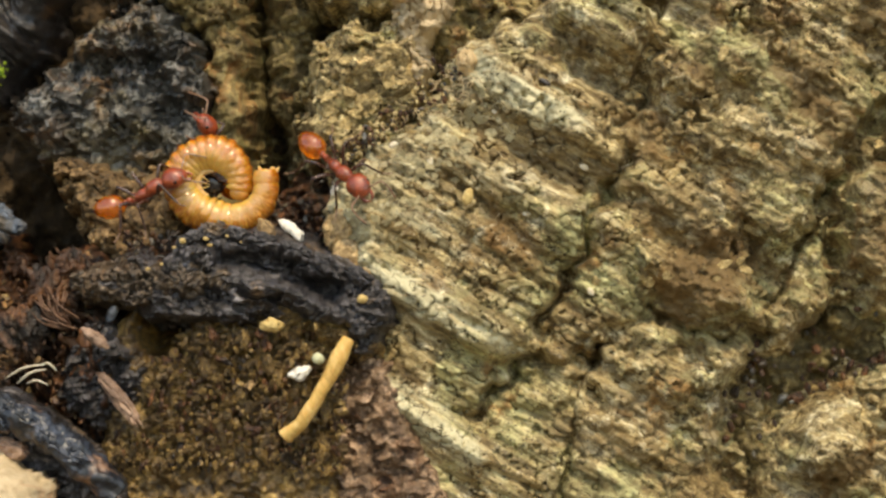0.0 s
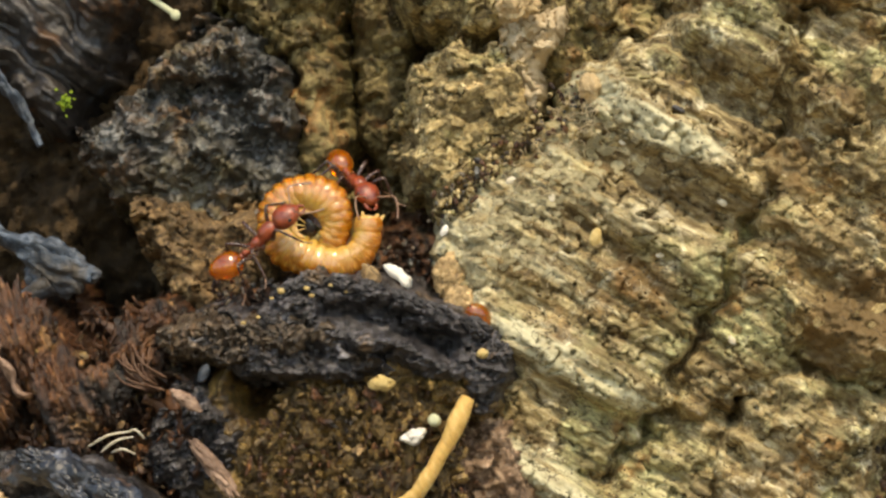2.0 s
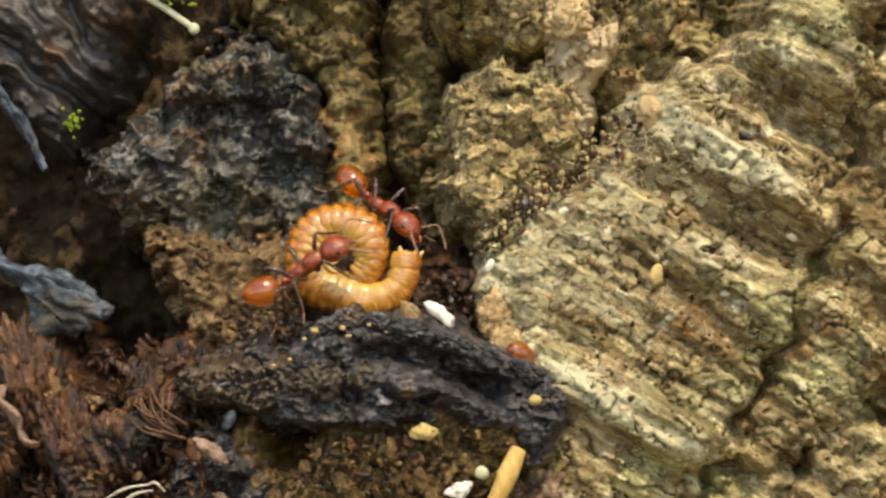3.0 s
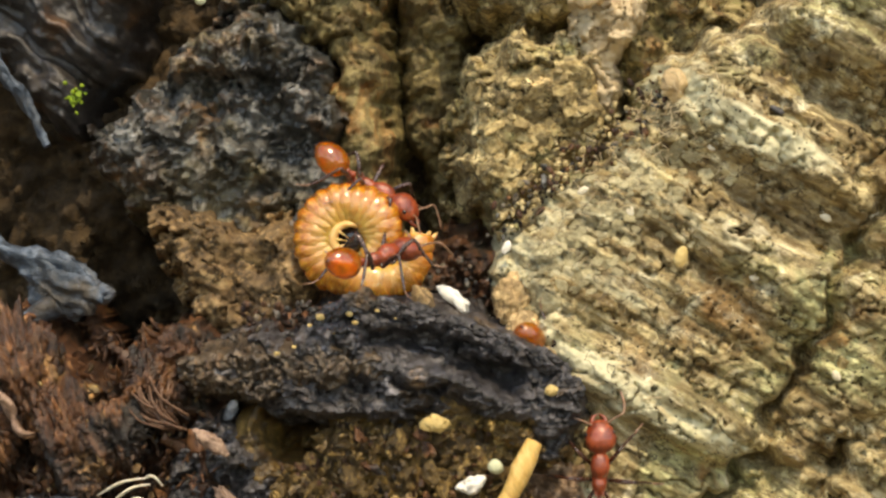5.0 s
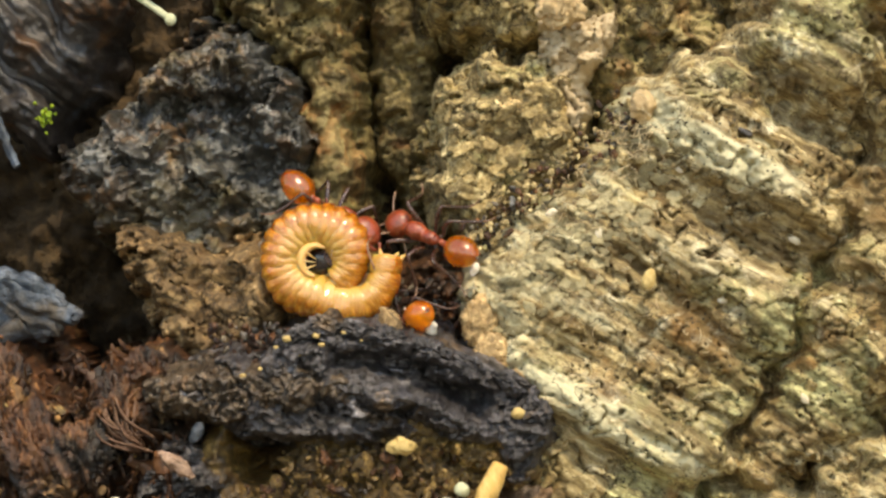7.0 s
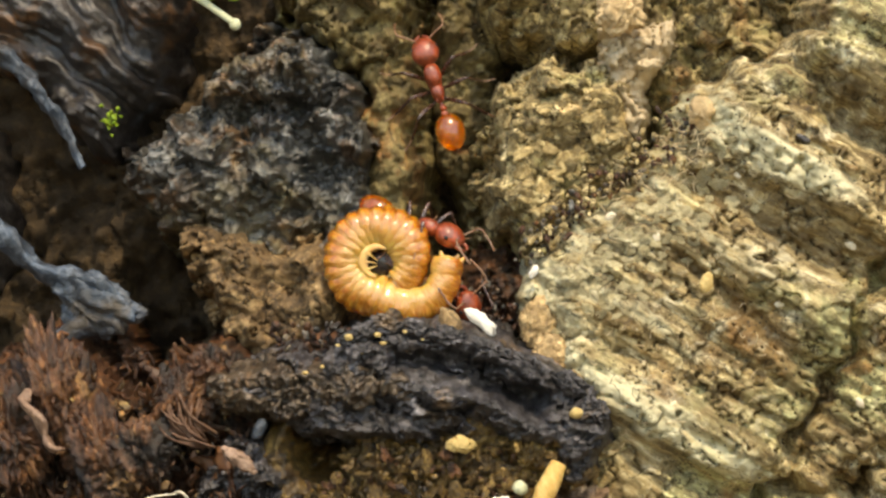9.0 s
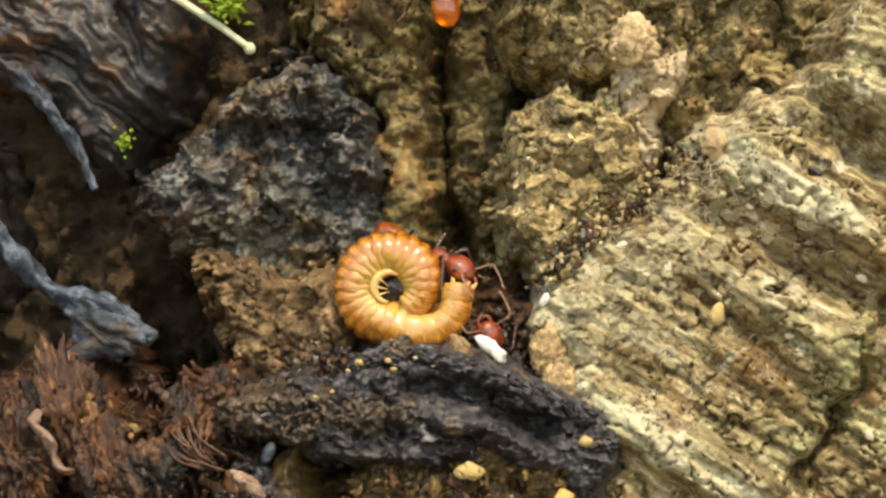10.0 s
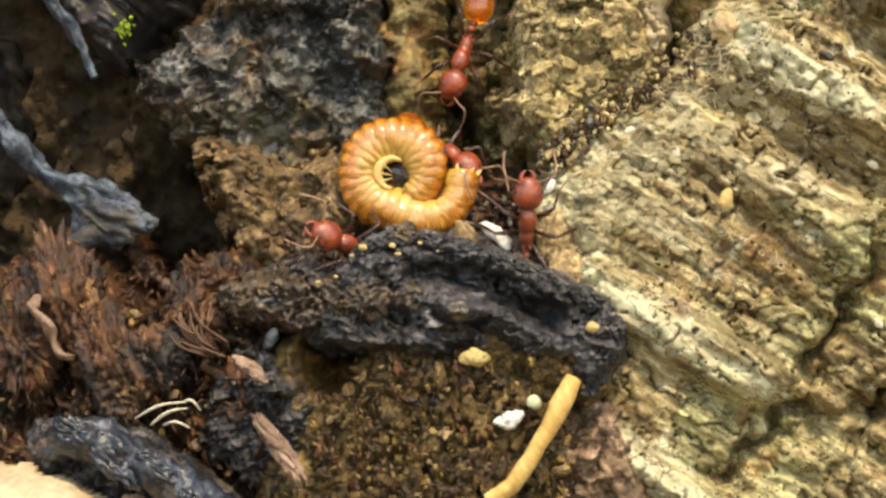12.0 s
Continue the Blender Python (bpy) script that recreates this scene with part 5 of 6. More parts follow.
def face_point(ob_mesh):
    """A function that gives the front of a relief mesh at x and z, and its slope there."""
    co = np.empty(len(ob_mesh.vertices) * 3)
    ob_mesh.vertices.foreach_get("co", co)
    co = co.reshape(-1, 3) / MM

    def at(x, z):
        near = co[np.abs(co[:, 0] - x) + np.abs(co[:, 2] - z) < 0.45]
        if len(near) < 12:
            return None
        near = near[near[:, 1] < near[:, 1].min() + 1.2]
        A = np.stack([near[:, 0] - x, near[:, 2] - z, np.ones(len(near))], 1)
        sx, sz, y = np.linalg.lstsq(A, near[:, 1], rcond=None)[0]
        return y, sx, sz
    return at


SCALES = [scale_mesh(k, M_SCALE) for k in range(9)]
TAN_SCALES = [scale_mesh(k + 20, M_TAN_SCALE) for k in range(9)]
prng = random.Random(19)


def lay_scales(piece, count, place, size, meshes):
    at = face_point(piece.data)
    laid = 0
    while laid < count:
        x, z = place()
        hit = at(x, z)
        laid += 1
        if hit is None or abs(hit[1]) + abs(hit[2]) > 2.6:
            continue
        y, sx, sz = hit
        out = Vector((sx, -1, sz)).normalized()
        yy = (-out + Vector((prng.gauss(0, 0.18), 0, prng.gauss(0, 0.18)))).normalized()
        xx = Vector((1, 0, 0.2)).cross(yy).cross(yy).normalized() * -1
        zz = xx.cross(yy)
        turn_ = Matrix.Rotation(prng.uniform(-0.6, 0.6), 4, "Y")
        k = size * prng.uniform(0.55, 1.35)
        m = Matrix((xx, yy, zz)).transposed().to_4x4() @ turn_ @ Matrix.Diagonal((k * prng.uniform(0.9, 1.35), k * 0.5, k * prng.uniform(0.8, 1.15), 1))
        ob = new("bark_scale", prng.choice(meshes))
        ob.parent = piece
        ob.matrix_basis = Matrix.Translation(Vector((x, y - 0.02, z)) * MM) @ m


def slab_edge():
    f = prng.random()
    return -2.6 + 8.5 * f + abs(prng.gauss(0, 1.5)), 0.2 + 7.4 * f - 3.6 * prng.random() ** 1.4


lay_scales(slab_part, 200, slab_edge, 0.33, SCALES)
lay_scales(slab_part, 90, lambda: (prng.uniform(14, 33), prng.uniform(-8, 12)), 0.42, TAN_SCALES)
lay_scales(knob_part, 170, lambda: (prng.uniform(-5.2, 3.0), prng.uniform(2.8, 12.4)), 0.5, TAN_SCALES)


def splinter_mesh(seed):
    r = random.Random(seed)
    pts = [Vector((r.gauss(0, 0.05), r.gauss(0, 0.05), k / 4)) + Vector((0.12 * (k / 4) ** 2, 0, 0)) for k in range(5)]
    me = mesh_from("splinter", *join_data([lathe(pts, [0.07, 0.13, 0.11, 0.07, 0.02], 6, 0.32, 0.6, seed)]))
    me.materials.append(M_SPLINTER)
    return me


SPLINTERS = [splinter_mesh(k) for k in range(7)]
fibre_at = face_point(fibre_part.data)
for k in range(75):
    x, z = prng.uniform(-32, -17.4), prng.uniform(-13.5, -3.2)
    hit = fibre_at(x, z)
    if hit is None:
        continue
    way = Vector((prng.gauss(-0.15, 0.35), prng.gauss(-0.35, 0.25), 1)).normalized()
    side = way.cross(Vector((0, 1, 0))).normalized()
    k_ = prng.uniform(0.7, 2.0)
    wide = prng.uniform(1.4, 5.0)
    m = Matrix((side, way.cross(side), way)).transposed().to_4x4() @ Matrix.Diagonal((wide, wide, k_, 1))
    ob = new("splinter", prng.choice(SPLINTERS))
    ob.parent = fibre_part
    ob.matrix_basis = Matrix.Translation(Vector((x, hit[0] + 0.05, z - 0.3)) * MM) @ m


# ---- the grub ----
def ring_mesh(name, radius, length, bulge, material, seed=0, wedge=0.55):
    """One body ring of the grub: axis along x, back towards +z, belly towards -z."""
    prof = [(-0.8, 0.80), (-0.58, 0.91), (-0.34, 0.985), (0, 1.0 + bulge), (0.34, 0.985), (0.58, 0.91), (0.8, 0.80)]
    verts, faces, sides = [], [], 28
    for x, r in prof:
        for s in range(sides):
            w = 2 * math.pi * s / sides
            c = math.cos(w)
            groove = 0.42 + 0.95 * max(0.0, c)
            k = (1 - (1 - r) * groove) * (1 + 0.035 * math.cos(3 * w + seed) + 0.03 * math.cos(7 * w + 2.3 * seed) * (1 - abs(x)))
            # rings are wedge-shaped: longer on the back than on the belly
            verts.append((x * length * (1 + wedge * c), math.sin(w) * radius * k, c * radius * k))
    for k in range(len(prof) - 1):
        for s in range(sides):
            q = (s + 1) % sides
            faces.append((k * sides + s, k * sides + q, (k + 1) * sides + q, (k + 1) * sides + s))
    faces.append(tuple(range(sides))[::-1])
    faces.append(tuple((len(prof) - 1) * sides + s for s in range(sides)))
    me = mesh_from(name, verts, faces)
    me.materials.append(M_GRUB)
    return me


GRUB = Vector((-10.98, 3.2, 1.68))
grub = tagged(new("grub"), label="curled glossy orange grub with ringed skin and cream belly", category="grub")
grub.location = GRUB * MM
RINGS = 28


def grub_line(t):
    """Centre line of the grub in its own space: angle, ring radius and depth along the body, more open at the start."""
    opened = float(np.interp(t, [0, 1.0, 1.5, 2.0, 2.5, 3.0, 4.8, 12], [1.0, 0.75, 0.5, 0.3, 0.12, 0.04, 0.0, 0.0]))
    breathe = 0.03 * math.sin(t * 2.1)
    out = []
    for k in range(RINGS):
        s = k / (RINGS - 1)
        ang = radians(-38 + 30 * opened + s * (393 - 21 * opened) + 4 * breathe)
        r = 1.82 + 0.12 * opened + 0.03 * math.sin(t * 1.7 + 4 * s)
        r += 1.8 * float(smooth(np.array(s), 0.76 - 0.06 * opened, 0.96))
        if s < 0.2:
            r -= (0.2 - s) * 1.2 * (1 - opened)
        y = 0.2 - 0.25 * float(smooth(np.array(s), 0.7, 0.95)) - 0.5 * opened
        out.append((ang, r, y))
    return out


def grub_place(t, k):
    line = grub_line(t)

    def at(i):
        a, r, y = line[max(0, min(RINGS - 1, i))]
        return Vector((math.cos(a) * r, y, math.sin(a) * r))
    p = at(k)
    tang = (at(k + 1) - at(k - 1)).normalized()
    outward = Vector((math.cos(line[k][0]), 0, math.sin(line[k][0])))
    yy = outward.cross(tang).normalized()
    zz = tang.cross(yy)
    m = Matrix((tang, yy, zz)).transposed().to_4x4()
    return Matrix.Translation(p * MM) @ m


def ring_length(k):
    gaps = [(grub_place(t, min(k + 1, RINGS - 1)).translation - grub_place(t, max(k - 1, 0)).translation).length / MM / 2 for t in (0, 12)]
    return 1.08 * max(gaps) if 0 < k < RINGS - 1 else 1.3 * max(gaps) * 1.2


grub_rings = []
for k in range(RINGS):
    s = k / (RINGS - 1)
    rad = 1.2 * (0.74 + 0.26 * float(smooth(np.array(s), 0.0, 0.2))) * (1 - 0.28 * float(smooth(np.array(s), 0.72, 1.0)))
    ob = part("body_ring", ring_mesh("body_ring", rad, ring_length(k), 0.03, M_GRUB, k, 0.55 if k < 23 else 0.15), grub)
    ob.matrix_basis = grub_place(0, k)
    grub_rings.append(ob)
for k in range(5):
    # short dark legs inside the coil
    for side in (-1, 1):
        me = tube("grub_leg", [(0, 0.28 * side, -0.75), (0.08, 0.34 * side, -1.25), (0.25, 0.2 * side, -1.5)], [0.13, 0.09, 0.03], M_LEG, 8, 6)
        part("grub_leg", me, grub_rings[1 + k], "dark stubby leg")
for k, (yy, zz) in enumerate([(-0.35, 0.3), (0.35, 0.3), (-0.2, -0.35), (0.25, -0.3), (0, 0.55)]):
    part("tail_spine", tube("tail_spine", [(0.3, yy, zz), (0.6, yy * 1.3, zz * 1.3), (0.82, yy * 1.5, zz * 1.55)], [0.2, 0.13, 0.03], M_BELLY, 6, 6), grub_rings[-1], "pale tail spine")
part("tail_cap", blob("tail_cap", (0.25, 0, 0), (0.42, 0.72, 0.72), M_BELLY, rough=0.06, level=2), grub_rings[-1], "cream tail end")
fold_line = [(0.80 * math.cos(radians(a)), -0.62, 0.80 * math.sin(radians(a))) for a in (55, 95, 140, 185, 230, 265)]
face = part("belly_fold", tube("belly_fold", fold_line, [0.06, 0.18, 0.26, 0.26, 0.18, 0.06], M_BELLY, 26, 12, 1.0, 0.12, 61), grub, "cream fold of the belly round the hole")
for k, a in enumerate((140, 180, 218)):
    c_, s_ = math.cos(radians(a)), math.sin(radians(a))
    part("pale_leg", tube("pale_leg", [(0.72 * c_, -0.74, 0.72 * s_), (0.48 * c_ + 0.08, -0.72, 0.48 * s_ - 0.03), (0.16 * c_ + 0.12, -0.5, 0.2 * s_ - 0.1)], [0.07, 0.045, 0.015], M_BELLY, 8, 6), face, "short pale leg")
# black blob added in the hole to stand for the coil's inner shade
part("grub_head", blob("grub_head", (0.12, 0.25, -0.02), (0.72, 0.45, 0.72), M_EYE_AND_COIL, rough=0.15, freq=1.2, level=3, seed=62), grub, "dark filler for the shade inside the coil")
part("head_cap", blob("head_cap", (-0.4, 0, 0.05), (0.55, 0.72, 0.72), M_GRUB, rough=0.05, level=2), grub_rings[0])


# ---- the ants: head towards +x, back towards +z ----
def ellipsoid(name, size, material, squeeze=0.0, seed=0, level=3, ridges=0.0):
    bm = bmesh.new()
    bmesh.ops.create_icosphere(bm, subdivisions=level, radius=1.0)
    vs = []
    for v in bm.verts:
        x, y, z = v.co
        k = 1 + squeeze * x
        w = 1 - ridges * max(0.0, math.cos(x * 7.5)) ** 8
        vs.append((x * size[0], y * size[1] * k * w, z * size[2] * k * w))
    fs = [tuple(v.index for v in f.verts) for f in bm.faces]
    bm.free()
    me = mesh_from(name, vs, fs)
    me.materials.append(material)
    return me


def loose(name, me, parent, m=None, label=""):
    ob = part(name, me, parent, label)
    if m is not None:
        ob.matrix_basis = Matrix.Translation(m.translation * MM) @ m.to_3x3().to_4x4()
    return ob


LEGS = [("front", 0.75, 48), ("middle", 0.15, 92), ("hind", -0.4, 138)]


def build_ant(bend):
    ant = new("ant")
    head = loose("head", ellipsoid("head", (0.88, 0.78, 0.62), M_RED, -0.12), ant, pose(2.35, 0, 0.05, 0, 14, 0), "dull red head")
    for side in (-1, 1):
        loose("eye", ellipsoid("eye", (0.14, 0.08, 0.13), M_EYE_AND_COIL, 0, 0, 2), head, pose(0.12, 0.69 * side, 0.17), "black eye")
        loose("mandible", tube("mandible", [(0.62, 0.34 * side, -0.16), (0.98, 0.30 * side, -0.22), (1.18, 0.05 * side, -0.24)], [0.14, 0.11, 0.03], M_RED, 9, 7), head, None, "toothed dark red jaw")
        loose("antenna", tube("antenna", [(0.52, 0.26 * side, 0.2), (0.8, 0.8 * side, 0.5), (1.0, 1.25 * side, 0.62), (1.55, 1.35 * side, 0.3), (2.2, 1.25 * side, -0.1)],
                              [0.06, 0.05, 0.052, 0.06, 0.065], M_FEELER, 18, 6), head, None, "elbowed pale brown feeler")
    loose("neck", tube("neck", [(1.9, 0, 0.0), (1.4, 0, 0.02)], [0.2, 0.26], M_RED, 5, 9), ant)
    thorax = loose("thorax", tube("thorax", [(1.6, 0, 0.02), (1.25, 0, 0.14), (0.8, 0, 0.16), (0.35, 0, 0.0), (-0.15, 0, 0.02), (-0.55, 0, -0.12)],
                                  [0.22, 0.46, 0.5, 0.36, 0.38, 0.2], M_RED, 20, 16, 1.0, 0.08, 2), ant, None, "dull red narrow mid body")
    for side in (-1, 1):
        loose("spine", tube("spine", [(-0.35, 0.14 * side, 0.16), (-0.62, 0.2 * side, 0.42)], [0.07, 0.015], M_RED, 5, 6), thorax)
    waist = loose("waist", tube("waist", [(-0.5, 0, -0.1), (-0.78, 0, -0.1), (-0.98, 0, 0.12), (-1.14, 0, -0.08), (-1.34, 0, 0.1), (-1.5, 0, -0.05)], [0.11, 0.10, 0.22, 0.11, 0.24, 0.14], M_RED, 22, 10),
                  ant, None, "thin two-knotted waist")
    g = pose(-1.45, 0, -0.02) @ pose(0, 0, 0, 0, bend, 0) @ pose(-0.95, 0, 0)
    gaster = loose("gaster", ellipsoid("gaster", (1.08, 0.82, 0.78), M_GASTER, 0.10, 0, 4, 0.035), ant, g, "glossy amber orange hind body")
    loose("sting", tube("sting", [(-0.95, 0, -0.05), (-1.2, 0, -0.12)], [0.12, 0.02], M_LEG, 5, 6), gaster)
    legs = []
    for name, x, ang in LEGS:
        for side in (-1, 1):
            a = radians(ang)
            ox, oy = math.cos(a), math.sin(a) * side
            knee, ankle, toe = 1.35, 2.35, 3.1
            leg = loose("leg", tube("leg", [(0, 0, 0), (0.25 * ox, 0.25 * oy, -0.06), (knee * ox * 0.6, knee * oy * 0.6, 0.62), (knee * ox, knee * oy, 1.0)], [0.11, 0.10, 0.135, 0.085], M_LEG, 14, 8),
                        ant, pose(x, 0.26 * side, -0.18), "thin dark red leg")
            loose("shin", tube("shin", [(knee * ox, knee * oy, 1.0), (ankle * 0.85 * ox - 0.12, ankle * 0.85 * oy, 0.0), (ankle * ox - 0.2, ankle * oy, -0.42)], [0.075, 0.085, 0.06], M_LEG, 10, 7), leg)
            loose("foot", tube("foot", [(ankle * ox - 0.2, ankle * oy, -0.42), ((ankle + toe) / 2 * ox - 0.25, (ankle + toe) / 2 * oy, -0.56), (toe * ox - 0.25, toe * oy, -0.54)], [0.05, 0.04, 0.025], M_FEELER, 8, 6), leg)
            legs.append((leg, x, side))
    return ant, legs, head


def ant_pose(h, g, up):
    """The pose of an ant from the middle of its head and of its hind body."""
    h, g = Vector(h), Vector(g)
    fwd = (h - g).normalized()
    side = Vector(up).cross(fwd).normalized()
    top = fwd.cross(side)
    m = Matrix((fwd, side, top)).transposed().to_4x4()
    return Matrix.Translation((h + g) / 2 * MM) @ m


ANT_A = [
    (0.0, (-13.0, 1.0, 1.9), (-17.2, 1.5, -0.2)),
    (0.5, (-13.9, 1.0, 2.2), (-17.5, 1.5, -0.9)),
    (1.0, (-14.1, 1.0, 2.6), (-17.1, 1.5, -1.0)),
    (1.5, (-13.1, 0.8, 2.5), (-16.5, 1.5, -1.4)),
    (2.0, (-11.7, 0.5, 2.3), (-15.6, 1.5, -1.1)),
    (2.5, (-11.2, 0.2, 2.1), (-15.2, 1.2, -1.0)),
    (3.0, (-10.9, 0.2, 2.2), (-15.0, 1.2, -0.4)),
    (4.8, (-8.4, 0.2, 1.3), (-11.6, -2.9, -0.2)),
    (5.0, (-7.8, 0.4, 1.1), (-10.8, -3.1, 0.2)),
    (5.5, (-8.5, 5.7, -2.6), (-8.4, 1.6, -0.3)),
    (6.0, (-9.3, 5.0, -1.9), (-6.2, 1.6, -0.8)),
    (6.5, (-9.6, 5.1, -1.4), (-6.6, 1.6, -0.6)),
    (7.0, (-8.5, 5.2, -1.9), (-5.4, 1.8, -1.4)),
    (7.2, (-8.4, 5.5, -1.8), (-5.2, 2.0, -1.8)),
    (8.8, (-6.7, 4.0, -1.2), (-4.4, 7.7, -3.0)),
    (9.0, (-6.3, 4.0, -0.6), (-5.7, 7.5, -3.7)),
    (9.5, (-6.0, 4.0, -0.4), (-5.9, 6.8, -4.1)),
    (10.0, (-5.7, 4.0, -0.8), (-5.3, 6.6, -4.7)),
    (10.5, (-4.8, 3.5, -1.7), (-4.5, 7.0, -4.8)),
    (11.0, (-4.4, 2.5, -0.8), (-4.9, 4.9, -4.8)),
    (11.3, (-2.8, 1.5, 0.9), (-2.8, 4.2, -2.9)),
    (11.4, (-2.9, 1.3, 0.1), (-3.2, 4.0, -3.7)),
    (11.5, (-2.7, 1.1, 0.1), (-3.8, 3.8, -3.6)),
    (11.6, (-4.0, 1.0, 0.8), (-5.1, 3.9, -2.8)),
    (11.8, (-4.7, 0.9, 0.4), (-5.4, 3.8, -3.2)),
    (11.9, (-4.4, 0.8, 1.0), (-4.6, 3.0, -3.1)),
    (12.0, (-3.9, 0.8, 0.9), (-4.0, 2.6, -3.8)),
]
ANT_B = [
    (0.0, (-11.5, 4.5, 5.6), (-10.5, 6.7, 1.6)),
    (0.5, (-9.4, 4.5, 5.6), (-11.7, 7.4, 2.8)),
    (1.0, (-8.5, 4.0, 4.6), (-10.7, 7.9, 6.0)),
    (1.5, (-7.8, 4.0, 3.9), (-10.0, 7.6, 5.9)),
    (2.0, (-7.4, 4.0, 3.4), (-9.4, 7.8, 5.3)),
    (2.5, (-7.3, 3.6, 3.4), (-9.6, 7.2, 5.4)),
    (3.0, (-7.3, 3.6, 3.4), (-10.5, 6.0, 5.8)),
    (4.8, (-7.8, 4.0, 3.8), (-11.9, 4.9, 5.9)),
    (5.0, (-8.0, 4.0, 3.2), (-12.2, 4.6, 5.8)),
    (5.5, (-8.0, 4.0, 3.4), (-12.1, 4.6, 6.0)),
    (6.0, (-7.8, 4.0, 3.8), (-12.3, 4.6, 5.7)),
    (6.5, (-8.4, 4.0, 3.3), (-12.4, 4.7, 5.5)),
    (7.0, (-8.5, 4.0, 3.2), (-12.3, 5.5, 5.4)),
    (7.2, (-8.6, 4.0, 3.5), (-12.5, 5.4, 5.7)),
    (8.8, (-7.4, 4.0, 3.2), (-11.0, 5.7, 4.3)),
    (9.0, (-7.5, 4.0, 3.1), (-11.1, 5.7, 4.2)),
    (9.5, (-7.6, 4.0, 2.7), (-11.4, 5.5, 4.3)),
    (10.0, (-7.5, 4.0, 2.8), (-11.0, 5.8, 4.1)),
    (10.5, (-7.5, 4.0, 2.3), (-10.6, 6.2, 4.0)),
    (11.0, (-7.4, 4.0, 2.4), (-10.4, 6.2, 4.0)),
    (11.5, (-8.0, 4.0, 3.0), (-10.9, 6.4, 4.0)),
    (12.0, (-7.4, 4.0, 2.3), (-10.2, 6.3, 3.9)),
]
ANT_C = [
    (0.0, (-0.8, -0.2, 1.2), (-4.2, 2.0, 4.1)),
    (0.5, (-0.1, -0.6, -3.4), (-1.7, 0.0, 0.5)),
    (1.0, (0.3, 3.8, -6.2), (-1.8, 1.2, -3.0)),
    (1.5, (0.8, 4.1, -7.0), (-1.0, 1.2, -3.9)),
    (2.0, (1.1, 3.9, -7.2), (-0.9, 1.2, -3.9)),
    (2.5, (0.9, 3.9, -6.8), (-1.4, 1.2, -3.7)),
    (3.0, (0.9, 4.0, -6.8), (-1.3, 1.2, -3.7)),
    (4.8, (-0.1, 4.5, -6.0), (-1.7, 1.2, -3.1)),
    (5.0, (-0.0, 4.4, -6.3), (-1.7, 1.2, -3.4)),
    (5.2, (0.2, 4.7, -6.7), (-1.3, 1.4, -3.8)),
    (5.5, (-0.2, 6.7, -8.7), (-1.1, 3.0, -6.1)),
    (6.0, (-1.5, 7.4, -9.6), (-0.5, 4.0, -6.6)),
    (7.2, (-6.2, 8.0, -6.6), (-3.3, 4.5, -5.7)),
    (9.0, (-10.4, 7.8, -5.6), (-7.1, 4.5, -5.1)),
    (10.5, (-10.7, 7.9, -5.0), (-7.5, 4.5, -4.8)),
    (11.0, (-11.3, 3.0, -2.8), (-8.5, 6.7, -3.7)),
    (11.3, (-11.8, 0.6, -1.1), (-8.8, 4.0, -2.3)),
    (11.5, (-12.7, 0.0, -1.6), (-9.7, 3.3, -3.0)),
    (11.6, (-14.4, -0.3, -1.4), (-11.7, 3.2, -3.0)),
    (11.7, (-15.4, -0.4, -2.1), (-12.6, 3.0, -3.7)),
    (11.8, (-15.0, -0.4, -2.2), (-12.2, 3.0, -3.8)),
    (12.0, (-14.1, -0.4, -1.6), (-11.1, 3.0, -3.1)),
]
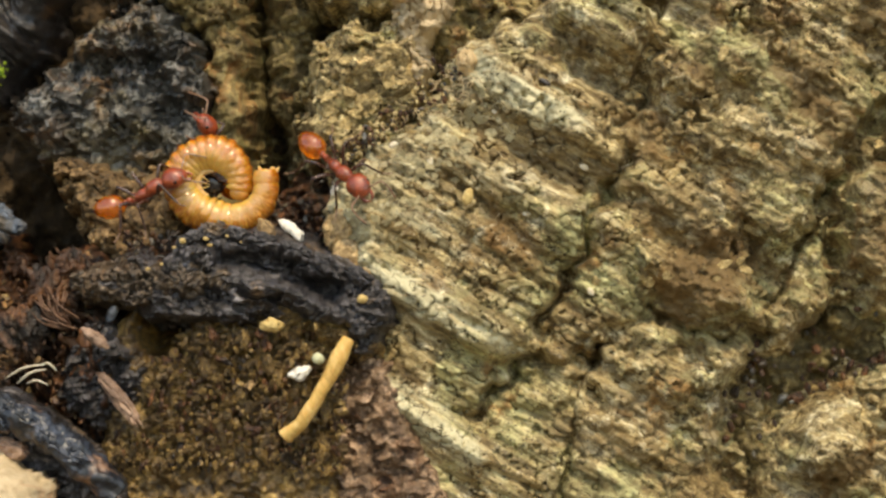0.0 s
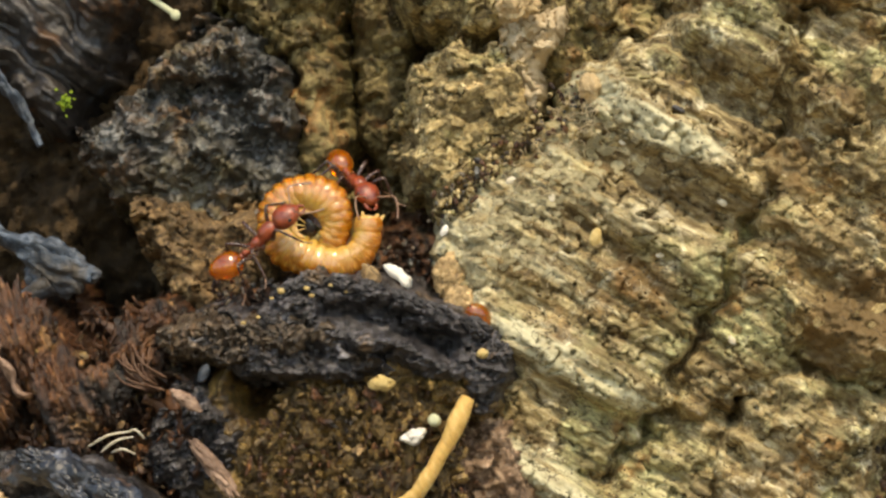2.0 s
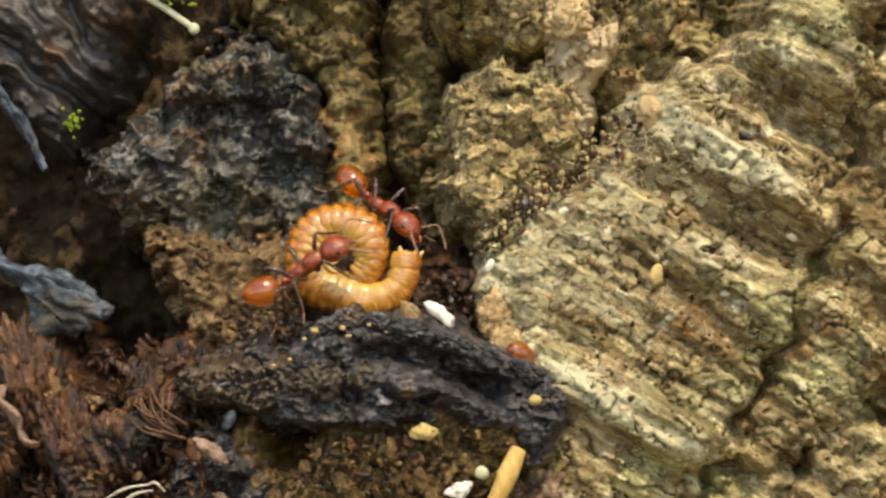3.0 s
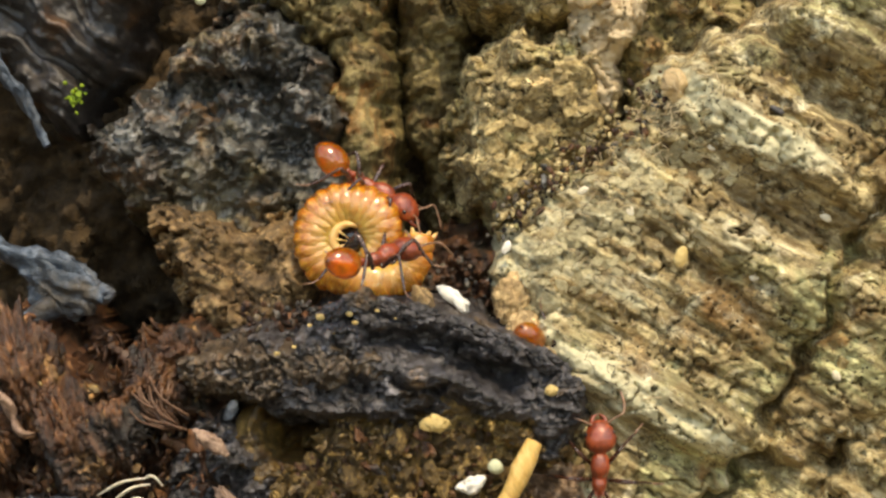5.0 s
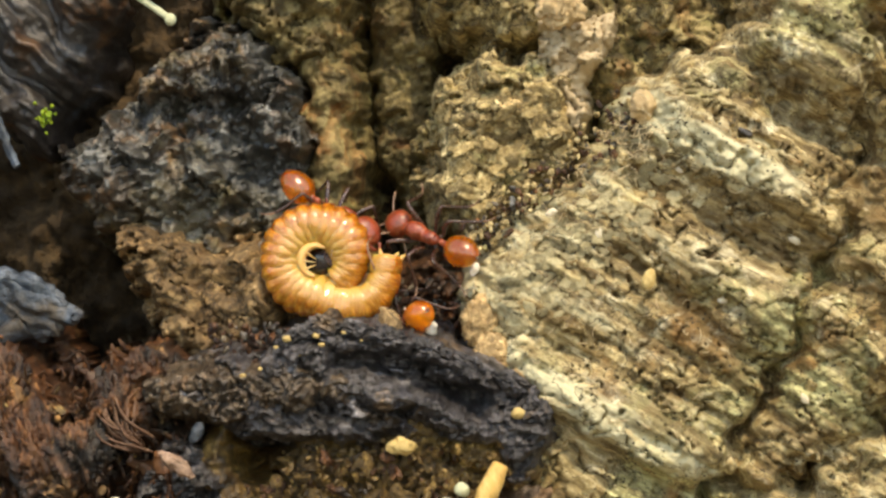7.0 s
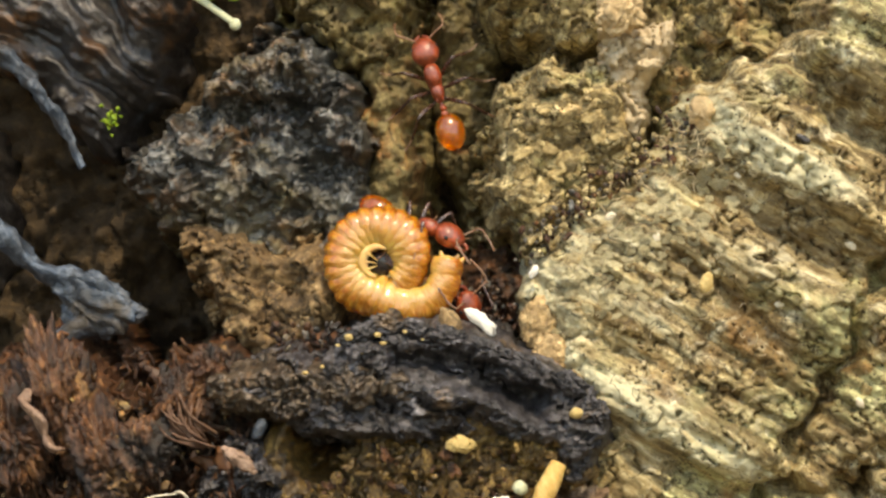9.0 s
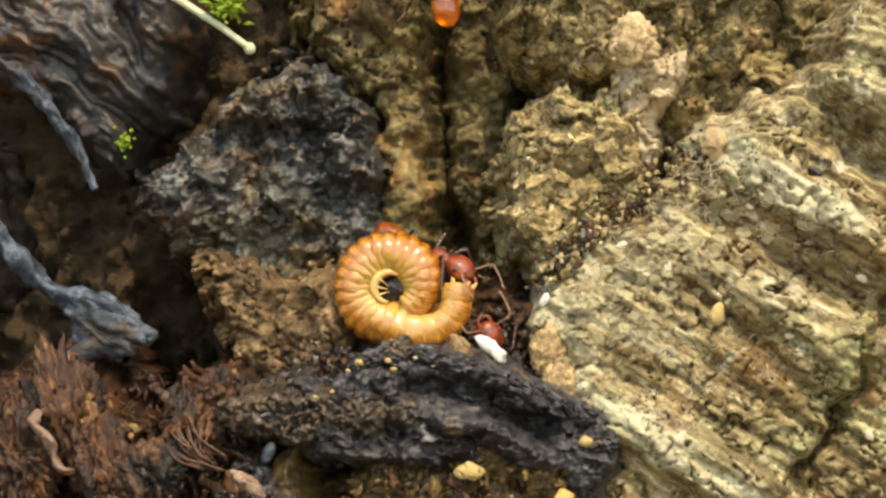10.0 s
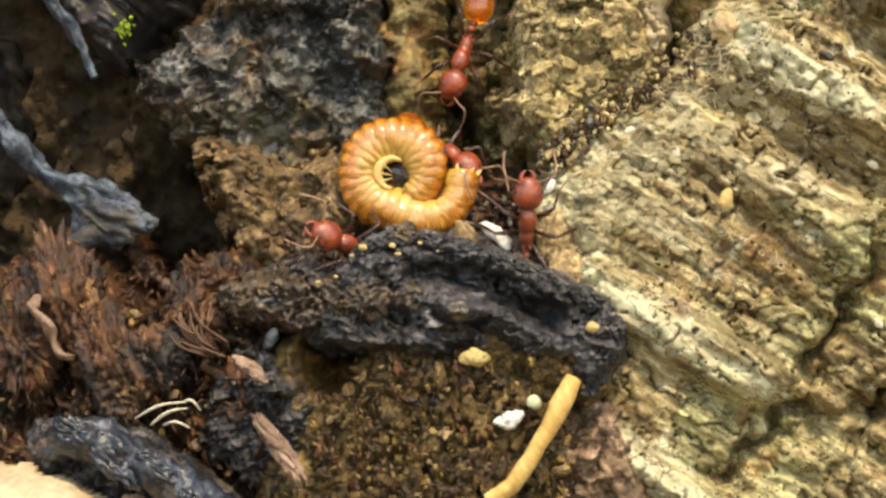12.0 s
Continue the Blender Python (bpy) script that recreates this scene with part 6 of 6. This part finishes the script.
ANT_D = [
    (0.0, (6.9, -1.0, -31.7), (7.2, -1.0, -37.1)),
    (3.2, (1.9, -1.0, -16.7), (2.4, -1.0, -21.3)),
    (4.8, (0.8, -1.0, -9.2), (1.0, -1.0, -13.9)),
    (5.0, (1.9, -1.0, -8.3), (1.8, -1.0, -13.0)),
    (5.5, (2.0, -1.0, -5.1), (2.5, -1.0, -9.8)),
    (6.0, (-0.2, -0.5, -1.0), (2.4, -1.0, -4.9)),
    (6.5, (-3.7, 1.8, 2.1), (-0.8, -0.9, -0.4)),
    (7.0, (-6.8, 4.5, 3.6), (-3.4, 1.7, 2.1)),
    (7.2, (-7.3, 5.0, 3.6), (-4.2, 1.7, 2.4)),
    (8.8, (-8.3, 8.5, 12.6), (-7.4, 8.2, 8.0)),
    (9.0, (-9.0, 8.5, 13.6), (-7.4, 8.2, 8.7)),
    (9.5, (-8.9, 9.0, 18.5), (-7.9, 8.5, 13.7)),
    (10.0, (-9.5, 9.0, 22.0), (-8.6, 8.5, 17.2)),
    (10.5, (-8.9, 9.0, 22.6), (-8.2, 8.5, 17.9)),
    (11.0, (-10.0, 8.8, 17.1), (-7.3, 9.0, 21.6)),
    (11.6, (-9.8, 8.3, 12.4), (-8.5, 9.0, 17.3)),
    (12.0, (-8.3, 8.0, 6.6), (-6.9, 9.0, 11.3)),
]


# each ant: its way, the side to which its back faces, how its hind body bends down, how fast its legs step
ANTS = [
    (ANT_A, lambda t: Vector((-0.35, -0.75, 0.75)) if t < 5.3 else Vector((0.1, -0.85, 0.5)), 22, 5.0, "red ant with amber hind body at the grub"),
    (ANT_B, lambda t: Vector((0.3, -0.45, 0.85)), 16, 2.0, "red ant with amber hind body biting behind the grub"),
    (ANT_C, lambda t: Vector((-0.1, -0.95, 0.25)), 10, 4.0, "red ant with amber hind body at the bark edge"),
    (ANT_D, lambda t: Vector((0.0, -1.0, 0.12)), 6, 9.0, "red ant with amber hind body climbing bark"),
]
made_ants = []
for way, up, bend, pace, label in ANTS:
    ant, legs, head = build_ant(bend)
    tagged(ant, label=label, category="ant", group="ants round the grub")
    made_ants.append((ant, legs, head, way, up, pace))


def motions():
    for ant, legs, head, way, up, pace in made_ants:
        walk(ant, [(t, ant_pose(h, g, up(t))) for t, h, g in way])
        for n, (leg, x, side) in enumerate(legs):
            base = Matrix.Translation(Vector((x, 0.26 * side, -0.18)) * MM)
            phase = math.pi * ((n // 2 + (side > 0)) % 2)
            rows = []
            for k in range(49):
                t = k * 0.25
                s = math.sin(pace * t * 1.3 + phase + 0.7 * n)
                rows.append((t, base @ pose(0, 0, 0, 7 * side * math.cos(pace * t + phase), 0, 13 * s)))
            walk(leg, rows)
        walk(head, [(t * 0.5, Matrix.Translation(Vector((2.35, 0, 0.05)) * MM) @ pose(0, 0, 0, 4 * math.sin(1.9 * t), 14 + 5 * math.sin(1.3 * t + pace), 7 * math.sin(1.1 * t + pace))) for t in range(25)])
    for k, ob in enumerate(grub_rings):
        walk(ob, [(t * 0.5, grub_place(t * 0.5, k)) for t in range(25)])


motions()
